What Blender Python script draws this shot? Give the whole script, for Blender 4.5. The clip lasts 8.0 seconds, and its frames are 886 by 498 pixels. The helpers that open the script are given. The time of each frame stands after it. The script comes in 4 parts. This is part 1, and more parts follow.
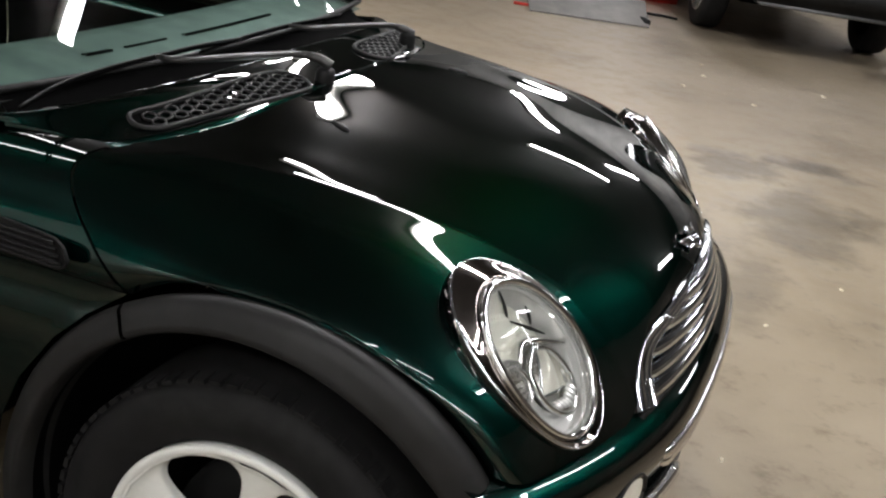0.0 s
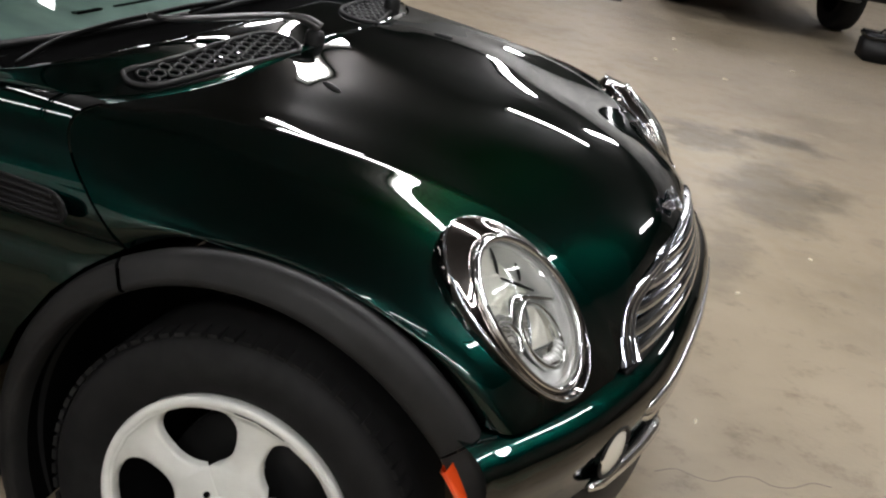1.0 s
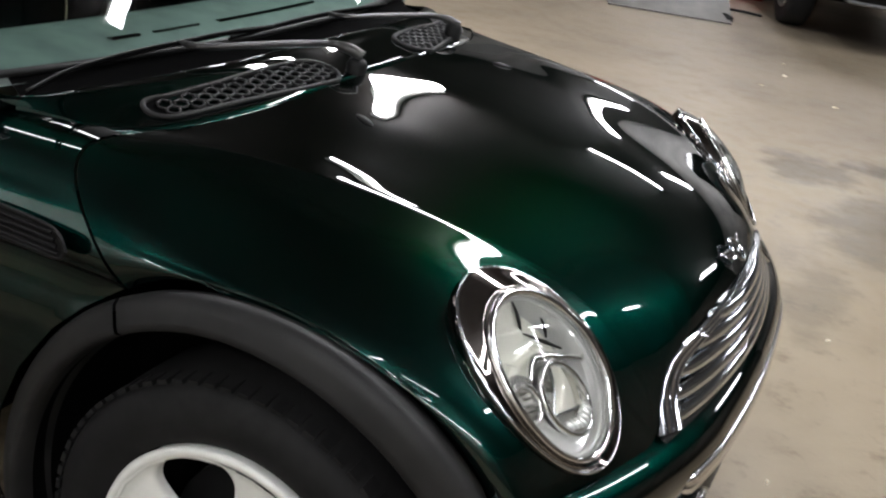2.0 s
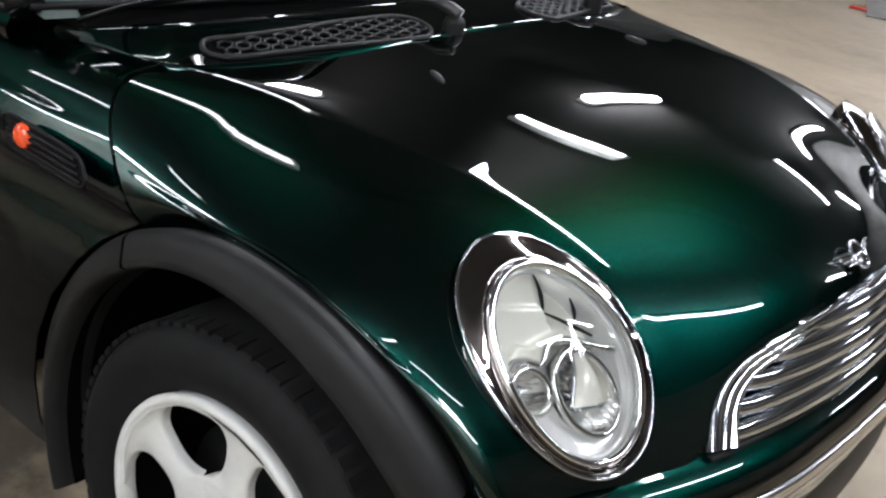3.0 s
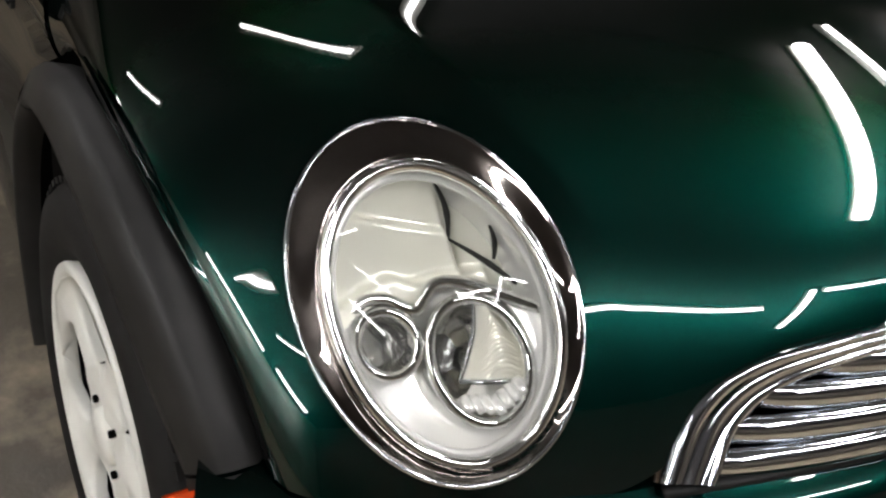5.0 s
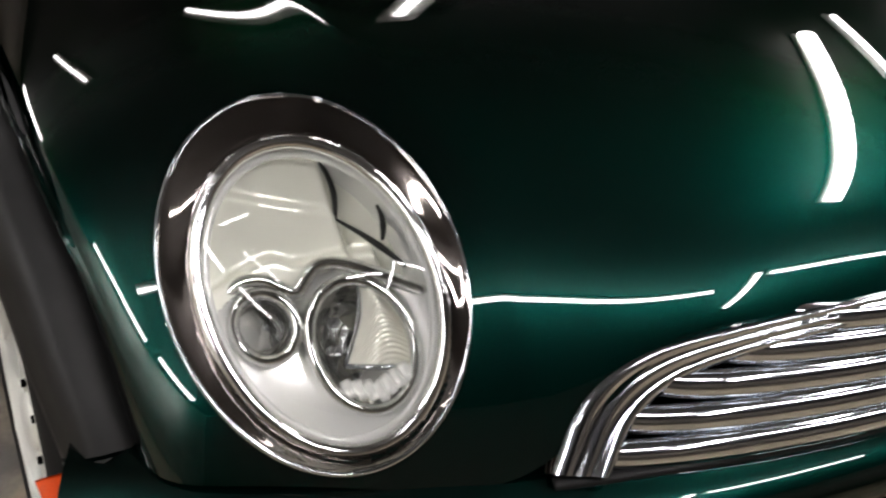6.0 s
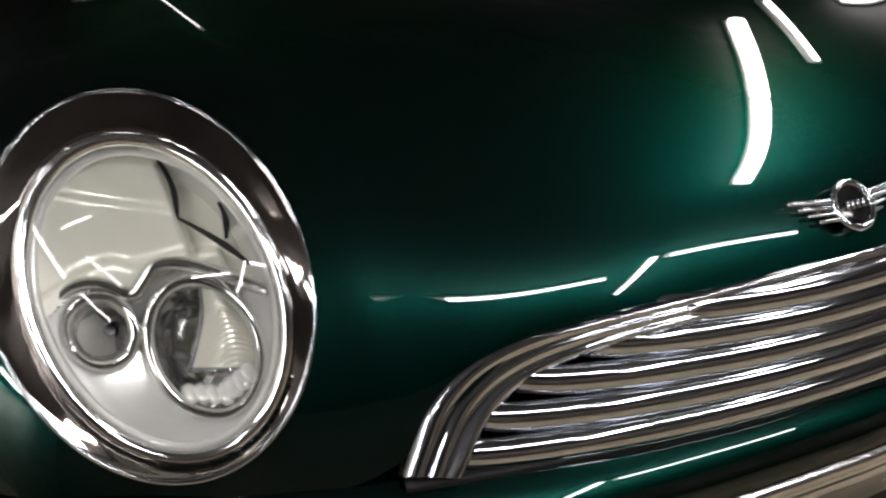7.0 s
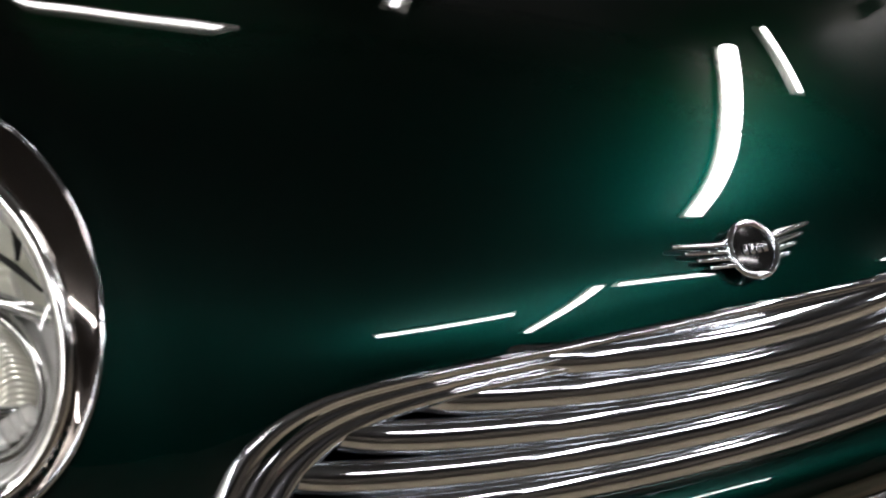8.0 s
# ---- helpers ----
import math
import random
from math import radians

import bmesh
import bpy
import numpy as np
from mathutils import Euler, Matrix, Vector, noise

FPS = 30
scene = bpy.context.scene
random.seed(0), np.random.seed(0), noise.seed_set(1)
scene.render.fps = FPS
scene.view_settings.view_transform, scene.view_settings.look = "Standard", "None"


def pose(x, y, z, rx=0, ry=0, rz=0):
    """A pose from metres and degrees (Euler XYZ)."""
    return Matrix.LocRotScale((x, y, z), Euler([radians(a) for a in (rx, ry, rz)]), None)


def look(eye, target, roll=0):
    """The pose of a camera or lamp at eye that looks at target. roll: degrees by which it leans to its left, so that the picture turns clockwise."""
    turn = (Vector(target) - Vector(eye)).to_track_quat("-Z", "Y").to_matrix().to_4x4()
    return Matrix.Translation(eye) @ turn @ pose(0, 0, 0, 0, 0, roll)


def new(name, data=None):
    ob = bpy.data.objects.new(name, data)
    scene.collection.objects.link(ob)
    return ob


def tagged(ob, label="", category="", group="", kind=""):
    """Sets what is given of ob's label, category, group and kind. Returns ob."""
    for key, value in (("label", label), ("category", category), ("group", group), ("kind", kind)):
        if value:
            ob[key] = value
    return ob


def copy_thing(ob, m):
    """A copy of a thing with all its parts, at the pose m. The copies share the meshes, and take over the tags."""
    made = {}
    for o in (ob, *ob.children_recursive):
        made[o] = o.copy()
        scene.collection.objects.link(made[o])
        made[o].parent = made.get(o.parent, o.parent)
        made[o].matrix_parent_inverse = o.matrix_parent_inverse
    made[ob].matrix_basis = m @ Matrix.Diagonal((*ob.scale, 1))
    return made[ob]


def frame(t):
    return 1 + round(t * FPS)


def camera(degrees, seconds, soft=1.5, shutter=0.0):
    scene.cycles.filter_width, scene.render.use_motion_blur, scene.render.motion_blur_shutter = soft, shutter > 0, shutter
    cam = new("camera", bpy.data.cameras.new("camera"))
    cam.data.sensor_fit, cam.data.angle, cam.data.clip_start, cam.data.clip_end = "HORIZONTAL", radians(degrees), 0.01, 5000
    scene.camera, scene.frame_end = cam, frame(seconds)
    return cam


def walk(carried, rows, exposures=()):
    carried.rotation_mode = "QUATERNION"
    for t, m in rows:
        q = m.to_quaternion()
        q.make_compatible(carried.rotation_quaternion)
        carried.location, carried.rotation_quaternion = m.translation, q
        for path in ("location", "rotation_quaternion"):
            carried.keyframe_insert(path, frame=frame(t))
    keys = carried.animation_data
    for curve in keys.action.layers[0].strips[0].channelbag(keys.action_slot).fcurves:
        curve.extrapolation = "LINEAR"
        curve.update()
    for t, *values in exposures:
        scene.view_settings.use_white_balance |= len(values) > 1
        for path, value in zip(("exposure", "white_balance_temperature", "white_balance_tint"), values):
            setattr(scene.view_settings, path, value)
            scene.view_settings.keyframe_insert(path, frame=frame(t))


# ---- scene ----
cam = camera(45.0, 8.0, soft=2.2, shutter=0.3)
PATH = [
    (0, (0.5973, -1.9415, 1.3626), (0.3285, -1.0542, 0.9878), 9.76),
    (0.5, (0.5842, -1.9703, 1.3594), (0.3428, -1.0817, 0.9695), 10.37),
    (1, (0.5775, -1.9921, 1.3472), (0.3442, -1.1021, 0.9554), 11.02),
    (1.5, (0.5961, -1.9668, 1.3499), (0.3514, -1.0768, 0.9652), 11.12),
    (1.7, (0.613, -1.9173, 1.3649), (0.3396, -1.0384, 0.9738), 10.71),
    (2.8, (0.815, -1.6112, 1.3255), (0.3215, -0.8403, 0.9228), 10.36),
    (3, (0.8621, -1.5677, 1.2936), (0.3306, -0.8327, 0.8725), 9.68),
    (3.5, (0.9148, -1.3835, 1.2924), (0.27, -0.7653, 0.843), 10.59),
    (4, (0.9285, -1.2366, 1.2581), (0.2524, -0.6953, 0.7582), 9.57),
    (4.5, (0.901, -1.079, 1.2159), (0.2271, -0.5755, 0.6753), 7.26),
    (4.7, (0.9153, -1.0304, 1.2073), (0.2319, -0.5474, 0.66), 7.74),
    (5.8, (0.9859, -0.8752, 1.1678), (0.2569, -0.4621, 0.622), 7.26),
    (6, (0.99, -0.8448, 1.1806), (0.2678, -0.4336, 0.6244), 6.82),
    (6.5, (1.0024, -0.8054, 1.1882), (0.2848, -0.377, 0.6392), 6.91),
    (7, (1.0153, -0.7335, 1.1822), (0.307, -0.3111, 0.6167), 6.23),
    (7.5, (1.0264, -0.6432, 1.1802), (0.3041, -0.249, 0.612), 6.0),
    (8, (1.002, -0.5406, 1.144), (0.2638, -0.1532, 0.5918), 6.69),
]

walk(cam, [(t, look(eye, aim, roll)) for t, eye, aim, roll in PATH], [(0, 0.0, 6400, 10), (1.5, 0.0, 6350, 10), (3, 0.35, 5950, 10), (3.5, 0.35, 5950, 10), (4.5, 0.33, 6400, 10), (6, 0.02, 6550, 12), (7, -0.14, 6550, 12), (8, -0.38, 6550, 12)])

# ---- light ----
world = bpy.data.worlds.new("world")
scene.world = world
world.use_nodes = True
world.node_tree.nodes["Background"].inputs[0].default_value = (0.02, 0.018, 0.016, 1)
world.node_tree.nodes["Background"].inputs[1].default_value = 0.2
TUBE_POWER, OUTER_TUBE_POWER, SLIM_TUBE_POWER, DIM_TUBE_POWER = 78.0, 46.0, 78.0, 24.0


# ---- materials ----
def material(name, base, rough=0.5, metal=0.0, **more):
    m = bpy.data.materials.new(name)
    m.use_nodes = True
    b = m.node_tree.nodes["Principled BSDF"]
    b.inputs["Base Color"].default_value = (*base, 1)
    b.inputs["Roughness"].default_value = rough
    b.inputs["Metallic"].default_value = metal
    for key, value in more.items():
        b.inputs[key.replace("_", " ")].default_value = value
    return m


def node(m, kind, **ins):
    n = m.node_tree.nodes.new(kind)
    for key, value in ins.items():
        n.inputs[key.replace("_", " ")].default_value = value
    return n


def link(m, a, b):
    m.node_tree.links.new(a, b)


def ramp(m, src, stops):
    r = m.node_tree.nodes.new("ShaderNodeValToRGB")
    els = r.color_ramp.elements
    while len(els) < len(stops):
        els.new(0.5)
    for e, (p, c) in zip(els, stops):
        e.position, e.color = p, (*c, 1) if len(c) == 3 else c
    link(m, src, r.inputs[0])
    return r.outputs[0]


def noise_of(m, scale, detail=4, rough=0.6, vec=None):
    n = node(m, "ShaderNodeTexNoise", Scale=scale, Detail=detail, Roughness=rough)
    if vec is None:
        tc = m.node_tree.nodes.new("ShaderNodeTexCoord")
        vec = tc.outputs["Object"]
    link(m, vec, n.inputs["Vector"])
    return n.outputs["Fac"]


def bump(m, height, strength, distance=0.001):
    b = node(m, "ShaderNodeBump", Strength=strength, Distance=distance)
    link(m, height, b.inputs["Height"])
    link(m, b.outputs[0], m.node_tree.nodes["Principled BSDF"].inputs["Normal"])


def colour(m, src, socket="Base Color"):
    link(m, src, m.node_tree.nodes["Principled BSDF"].inputs[socket])


def paint_material():
    m = material("green_metallic_paint", (0.0006, 0.034, 0.027), 0.31, 1.0, Coat_Weight=1.0, Coat_Roughness=0.012, Coat_IOR=1.55, Specular_Tint=(0.01, 0.15, 0.12, 1))
    f = noise_of(m, 900, 2)
    colour(m, ramp(m, f, [(0.35, (0.0006, 0.0165, 0.0132)), (0.65, (0.0009, 0.0228, 0.0180))]))
    return m


PAINT = paint_material()
CHROME = material("chrome", (0.62, 0.65, 0.69), 0.09, 1.0)
STRIP = material("worn_chrome_strip", (0.72, 0.72, 0.71), 0.2, 1.0)
bump(STRIP, noise_of(STRIP, 60, 3), 0.06, 0.002)
BLACK_GLOSS = material("gloss_black_plastic", (0.008, 0.008, 0.008), 0.12)
BLACK = material("black_plastic", (0.008, 0.008, 0.008), 0.5, Specular_IOR_Level=0.2)
RUBBER = material("tyre_rubber", (0.012, 0.012, 0.012), 0.7, Specular_IOR_Level=0.2)
colour(RUBBER, ramp(RUBBER, noise_of(RUBBER, 30), [(0.3, (0.006, 0.006, 0.006)), (0.7, (0.012, 0.0118, 0.0116))]))
TRIM = material("grained_dark_plastic", (0.03, 0.03, 0.029), 0.5, Specular_IOR_Level=0.24)
colour(TRIM, ramp(TRIM, noise_of(TRIM, 14), [(0.3, (0.010, 0.010, 0.0098)), (0.7, (0.019, 0.0188, 0.0185))]))
bump(TRIM, noise_of(TRIM, 1400, 2), 0.15, 0.0004)
WHITE = material("white_wheel_paint", (0.72, 0.72, 0.68), 0.32)
colour(WHITE, ramp(WHITE, noise_of(WHITE, 12), [(0.3, (0.72, 0.73, 0.68)), (0.7, (0.86, 0.87, 0.82))]))


def clear(name, tint, ior=1.5):
    """Thin glass: see-through, with gloss by Fresnel."""
    m = bpy.data.materials.new(name)
    m.use_nodes = True
    t = m.node_tree
    t.nodes.remove(t.nodes["Principled BSDF"])
    fr, tr, gl, mix = (t.nodes.new(k) for k in ("ShaderNodeFresnel", "ShaderNodeBsdfTransparent", "ShaderNodeBsdfGlossy", "ShaderNodeMixShader"))
    fr.inputs["IOR"].default_value = ior
    tr.inputs["Color"].default_value = (*tint, 1)
    gl.inputs["Roughness"].default_value = 0.01
    for x, y in ((fr.outputs[0], mix.inputs[0]), (tr.outputs[0], mix.inputs[1]), (gl.outputs[0], mix.inputs[2]), (mix.outputs[0], t.nodes["Material Output"].inputs[0])):
        t.links.new(x, y)
    return m


BRIGHT = material("bright_chrome", (0.92, 0.92, 0.91), 0.10, 1.0)
GLASS = clear("clear_glass", (0.97, 0.98, 0.96))
SCREEN = clear("tinted_windscreen_glass", (0.55, 0.72, 0.66))
FACET = material("faceted_chrome", (0.90, 0.89, 0.86), 0.10, 0.92)
fv = node(FACET, "ShaderNodeTexVoronoi", Scale=42.0)
fc = FACET.node_tree.nodes.new("ShaderNodeTexCoord")
link(FACET, fc.outputs["Object"], fv.inputs["Vector"])
bump(FACET, fv.outputs["Distance"], 0.45, 0.008)
SILVER = material("bright_silver_mask", (0.96, 0.96, 0.94), 0.15, 0.6)
# chrome darkened and browned: its dark reflections are put into the colour
BEZEL_CHROME = material("reflection_darkened_chrome", (0.36, 0.33, 0.31), 0.05, 1.0)
CREAM = material("cream_reflector_lacquer", (0.86, 0.86, 0.77), 0.22, 0.3)
bump(CREAM, noise_of(CREAM, 24, 1), 0.25, 0.006)
MILKY = material("fluted_reflector", (0.92, 0.91, 0.81), 0.14, 0.4)
wv = node(MILKY, "ShaderNodeTexWave", Scale=150.0, Distortion=0.6)
wc = MILKY.node_tree.nodes.new("ShaderNodeTexCoord")
link(MILKY, wc.outputs["Object"], wv.inputs["Vector"])
bump(MILKY, wv.outputs["Fac"], 0.35, 0.0015)

ORANGE = material("orange_lens", (0.9, 0.09, 0.015), 0.15, 0.0, Coat_Weight=1.0)
# near-black, hardly glossy: paints the shade of recesses; also serves black parts
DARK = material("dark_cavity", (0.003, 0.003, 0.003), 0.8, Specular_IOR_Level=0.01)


def concrete_material():
    m = material("worn_concrete_floor", (0.3, 0.25, 0.19), 0.55)
    a, b, c = noise_of(m, 0.9, 6), noise_of(m, 7, 8, 0.7), noise_of(m, 60, 4)
    base = ramp(m, a, [(0.30, (0.215, 0.172, 0.115)), (0.48, (0.300, 0.246, 0.170)), (0.72, (0.36, 0.30, 0.215))])
    spots = ramp(m, b, [(0.3, (0.55, 0.53, 0.5)), (0.46, (1, 1, 1)), (0.8, (1.12, 1.12, 1.1))])
    mix = node(m, "ShaderNodeMix")
    mix.data_type, mix.blend_type = "RGBA", "MULTIPLY"
    mix.inputs[0].default_value = 0.85
    link(m, base, mix.inputs[6])
    link(m, spots, mix.inputs[7])
    out = mix.outputs[2]
    tc = m.node_tree.nodes.new("ShaderNodeTexCoord")
    rag = noise_of(m, 5, 5)
    # five stains; last row a broad patch: dirt plus painted dimness beside the car
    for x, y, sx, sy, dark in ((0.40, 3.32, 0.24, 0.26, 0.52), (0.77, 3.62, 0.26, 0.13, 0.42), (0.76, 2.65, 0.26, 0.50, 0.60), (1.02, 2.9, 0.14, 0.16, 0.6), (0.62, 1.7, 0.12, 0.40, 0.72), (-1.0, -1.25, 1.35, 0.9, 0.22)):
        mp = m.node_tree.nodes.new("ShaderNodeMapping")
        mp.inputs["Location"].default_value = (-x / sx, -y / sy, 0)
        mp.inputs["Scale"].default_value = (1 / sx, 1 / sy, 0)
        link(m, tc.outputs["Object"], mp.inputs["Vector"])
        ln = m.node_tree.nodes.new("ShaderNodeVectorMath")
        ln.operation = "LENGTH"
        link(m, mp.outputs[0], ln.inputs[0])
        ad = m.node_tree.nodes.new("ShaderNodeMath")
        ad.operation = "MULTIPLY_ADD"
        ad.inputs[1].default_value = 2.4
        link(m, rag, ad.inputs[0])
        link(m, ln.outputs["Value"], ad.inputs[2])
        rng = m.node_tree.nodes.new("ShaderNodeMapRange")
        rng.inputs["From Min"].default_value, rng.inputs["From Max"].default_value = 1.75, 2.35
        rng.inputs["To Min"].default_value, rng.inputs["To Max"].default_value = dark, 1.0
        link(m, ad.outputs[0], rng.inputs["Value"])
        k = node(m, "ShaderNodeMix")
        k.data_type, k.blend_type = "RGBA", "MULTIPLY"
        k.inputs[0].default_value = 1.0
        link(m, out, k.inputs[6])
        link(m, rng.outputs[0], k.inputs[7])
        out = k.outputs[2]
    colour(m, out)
    colour(m, ramp(m, b, [(0.3, (0.3, 0.3, 0.3)), (0.7, (0.62, 0.62, 0.62))]), "Roughness")
    bump(m, c, 0.3, 0.003)
    return m


CONCRETE = concrete_material()


def wall_material(name, c):
    m = material(name, c, 0.8)
    d = tuple(v * 0.6 for v in c)
    colour(m, ramp(m, noise_of(m, 1.2, 7), [(0.3, d), (0.65, c)]))
    bump(m, noise_of(m, 25, 5), 0.3, 0.004)
    return m


WALL = wall_material("stained_wall_paint", (0.74, 0.72, 0.66))
BRIGHT_WALL = wall_material("white_wall_paint", (0.82, 0.81, 0.78))
DULL_WALL = wall_material("dull_brown_wall_paint", (0.13, 0.11, 0.09))
CEIL = wall_material("dark_ceiling_boards", (0.022, 0.018, 0.015))
TUBE = material("lit_tube", (1, 1, 1), 0.5, 0.0, Emission_Strength=TUBE_POWER)
TUBE.node_tree.nodes["Principled BSDF"].inputs["Emission Color"].default_value = (1.0, 0.97, 0.975, 1)
OUTER_TUBE = material("weaker_outer_tube", (1, 1, 1), 0.5, 0.0, Emission_Strength=OUTER_TUBE_POWER)
OUTER_TUBE.node_tree.nodes["Principled BSDF"].inputs["Emission Color"].default_value = (1.0, 0.975, 0.985, 1)
SLIM_TUBE = material("slim_lit_tube", (1, 1, 1), 0.5, 0.0, Emission_Strength=SLIM_TUBE_POWER)
SLIM_TUBE.node_tree.nodes["Principled BSDF"].inputs["Emission Color"].default_value = (1.0, 0.975, 0.985, 1)

DIM_TUBE = material("dim_tube", (1, 1, 1), 0.5, 0.0, Emission_Strength=DIM_TUBE_POWER)
DIM_TUBE.node_tree.nodes["Principled BSDF"].inputs["Emission Color"].default_value = (1.0, 0.975, 0.985, 1)


# ---- mesh helpers ----
def part(name, bm, mat, parent=None, label="", smooth=True):
    me = bpy.data.meshes.new(name)
    if isinstance(bm, bmesh.types.BMesh):
        bm.to_mesh(me)
        bm.free()
    else:
        me.from_pydata([tuple(map(float, v)) for v in bm[0]], [], bm[1])
        me.update()
    me.materials.append(mat)
    if smooth:
        me.shade_smooth()
    ob = new(name, me)
    ob.parent = parent
    if label:
        tagged(ob, label)
    return ob


def empty(name, label, category, parent=None, at=(0, 0, 0)):
    ob = new(name)
    ob.empty_display_size = 0.05
    ob.location = at
    ob.parent = parent
    return tagged(ob, label, category) if label else ob


def sheet(P, wrap_u=False, wrap_v=False, flip=False):
    """Vertices and quads of a grid of places, n x m x 3."""
    n, m = P.shape[:2]
    faces = []
    for i in range(n if wrap_u else n - 1):
        for j in range(m if wrap_v else m - 1):
            a, b = i * m + j, i * m + (j + 1) % m
            c, d = ((i + 1) % n) * m + (j + 1) % m, ((i + 1) % n) * m + j
            faces.append((a, d, c, b) if flip else (a, b, c, d))
    return P.reshape(-1, 3), faces


def join(*meshes):
    V, Fs, k = [], [], 0
    for v, f in meshes:
        v = np.asarray(v, float).reshape(-1, 3)
        V.append(v)
        Fs += [tuple(i + k for i in q) for q in f]
        k += len(v)
    return np.concatenate(V), Fs


def spline(pts, n, ts=None):
    """n places along a smooth curve (Catmull-Rom) through pts, evenly in its parameter."""
    p = np.asarray(pts, float)
    p = np.concatenate([[2 * p[0] - p[1]], p, [2 * p[-1] - p[-2]]])
    k = len(pts) - 1
    s = np.linspace(0, k, n) if ts is None else np.asarray(ts) * k
    i = np.clip(s.astype(int), 0, k - 1)
    f = (s - i)[:, None]
    a, b, c, d = p[i], p[i + 1], p[i + 2], p[i + 3]
    return 0.5 * (2 * b + (c - a) * f + (2 * a - 5 * b + 4 * c - d) * f**2 + (3 * b - a - 3 * c + d) * f**3)


def tube(path, radius, sides=10, closed=False, flat=1.0):
    """A rod along a path; radius may vary along it."""
    p = np.asarray(path, float)
    n = len(p)
    r = np.broadcast_to(np.asarray(radius, float), n)
    t = np.roll(p, -1, 0) - np.roll(p, 1, 0) if closed else np.gradient(p, axis=0)
    t /= np.linalg.norm(t, axis=1)[:, None]
    side = np.cross(t, (0, 0, 1.0))
    side /= np.linalg.norm(side, axis=1)[:, None] + 1e-9
    up = np.cross(side, t)
    a = np.linspace(0, 2 * math.pi, sides, endpoint=False)
    P = p[:, None] + r[:, None, None] * (np.cos(a)[None, :, None] * side[:, None] + flat * np.sin(a)[None, :, None] * up[:, None])
    v, f = sheet(P, closed, True)
    if not closed:
        f += [tuple(range(sides))[::-1], tuple((n - 1) * sides + i for i in range(sides))]
    return v, f


def ellipse(c, a, b, n=96):
    t = np.linspace(0, 2 * math.pi, n, endpoint=False)[:, None]
    return np.asarray(c) + np.cos(t) * np.asarray(a) + np.sin(t) * np.asarray(b)


def box(size, at=(0, 0, 0), bevel=0.0, turn=None):
    bm = bmesh.new()
    bmesh.ops.create_cube(bm, size=1)
    bmesh.ops.scale(bm, vec=size, verts=bm.verts)
    if bevel:
        bmesh.ops.bevel(bm, geom=bm.edges[:], offset=bevel, segments=2, affect="EDGES")
    m = Matrix.Translation(at) @ (turn or Matrix())
    bmesh.ops.transform(bm, matrix=m, verts=bm.verts)
    V = [tuple(v.co) for v in bm.verts]
    bm.verts.index_update()
    Fs = [tuple(v.index for v in f.verts) for f in bm.faces]
    bm.free()
    return np.array(V), Fs


def flipped(P):
    return np.asarray(P) * np.array([1, -1, 1.0])


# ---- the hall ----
floor = tagged(part("floor", box((22, 22, 0.1), (0, 3, -0.05)), CONCRETE), "worn brown concrete workshop floor with stains, painted dimmer beside the car", "floor", kind="structure")
X0, X1, Y0, Y1, HIGH = -7.0, 6.0, -5.0, 12.5, 3.3
# unseen walls and ceiling: shades chosen for what the car mirrors
tagged(part("wall_north", box((X1 - X0 + 0.4, 0.2, HIGH), ((X0 + X1) / 2, Y1 + 0.1, HIGH / 2)), BRIGHT_WALL), "unseen white painted wall with stains, set bright for pale reflections", "wall", kind="structure")
tagged(part("wall_south", box((X1 - X0 + 0.4, 0.2, HIGH), ((X0 + X1) / 2, Y0 - 0.1, HIGH / 2)), WALL), "unseen stained pale painted wall, set pale for reflections on the wing", "wall", kind="structure")
tagged(part("wall_east", box((0.2, Y1 - Y0, HIGH), (X1 + 0.1, (Y0 + Y1) / 2, HIGH / 2)), DULL_WALL), "unseen dull brown painted wall, set dark for what the car reflects", "wall", kind="structure")
tagged(part("wall_west", box((0.2, Y1 - Y0, HIGH), (X0 - 0.1, (Y0 + Y1) / 2, HIGH / 2)), DULL_WALL), "unseen dull brown painted wall, set dark for what the car reflects", "wall", kind="structure")
tagged(part("ceiling", box((X1 - X0 + 0.4, Y1 - Y0 + 0.4, 0.15), ((X0 + X1) / 2, (Y0 + Y1) / 2, HIGH + 0.075)), CEIL), "unseen dark boarded workshop ceiling, set near-black for dark reflections", "ceiling", kind="structure")


def tube_lamp(at, length, turn, glow):
    lamp = empty("tube_lamp", "lit white fluorescent tube lamp on the ceiling", "ceiling lamp")
    single = glow is not OUTER_TUBE or -3.5 < at[1] < -2
    part("housing", box((length, 0.14 if single else 0.27, 0.05), (0, 0, -0.026), 0.006), WHITE, lamp)
    radius = 0.062 if glow is TUBE else 0.036 if glow is SLIM_TUBE and at[0] > 0 else 0.024 if single else 0.036
    for y in (0.0,) if single else (-0.062, 0.062):
        part("tube", tube([(-length / 2 + 0.03, y, -0.043 - radius), (length / 2 - 0.03, y, -0.043 - radius)], radius, 12), glow, lamp, "glowing tube")
    lamp.matrix_basis = pose(at[0], at[1], at[2], 0, 0, turn)
    tagged(lamp, group="tube lamps on the ceiling")
    return lamp


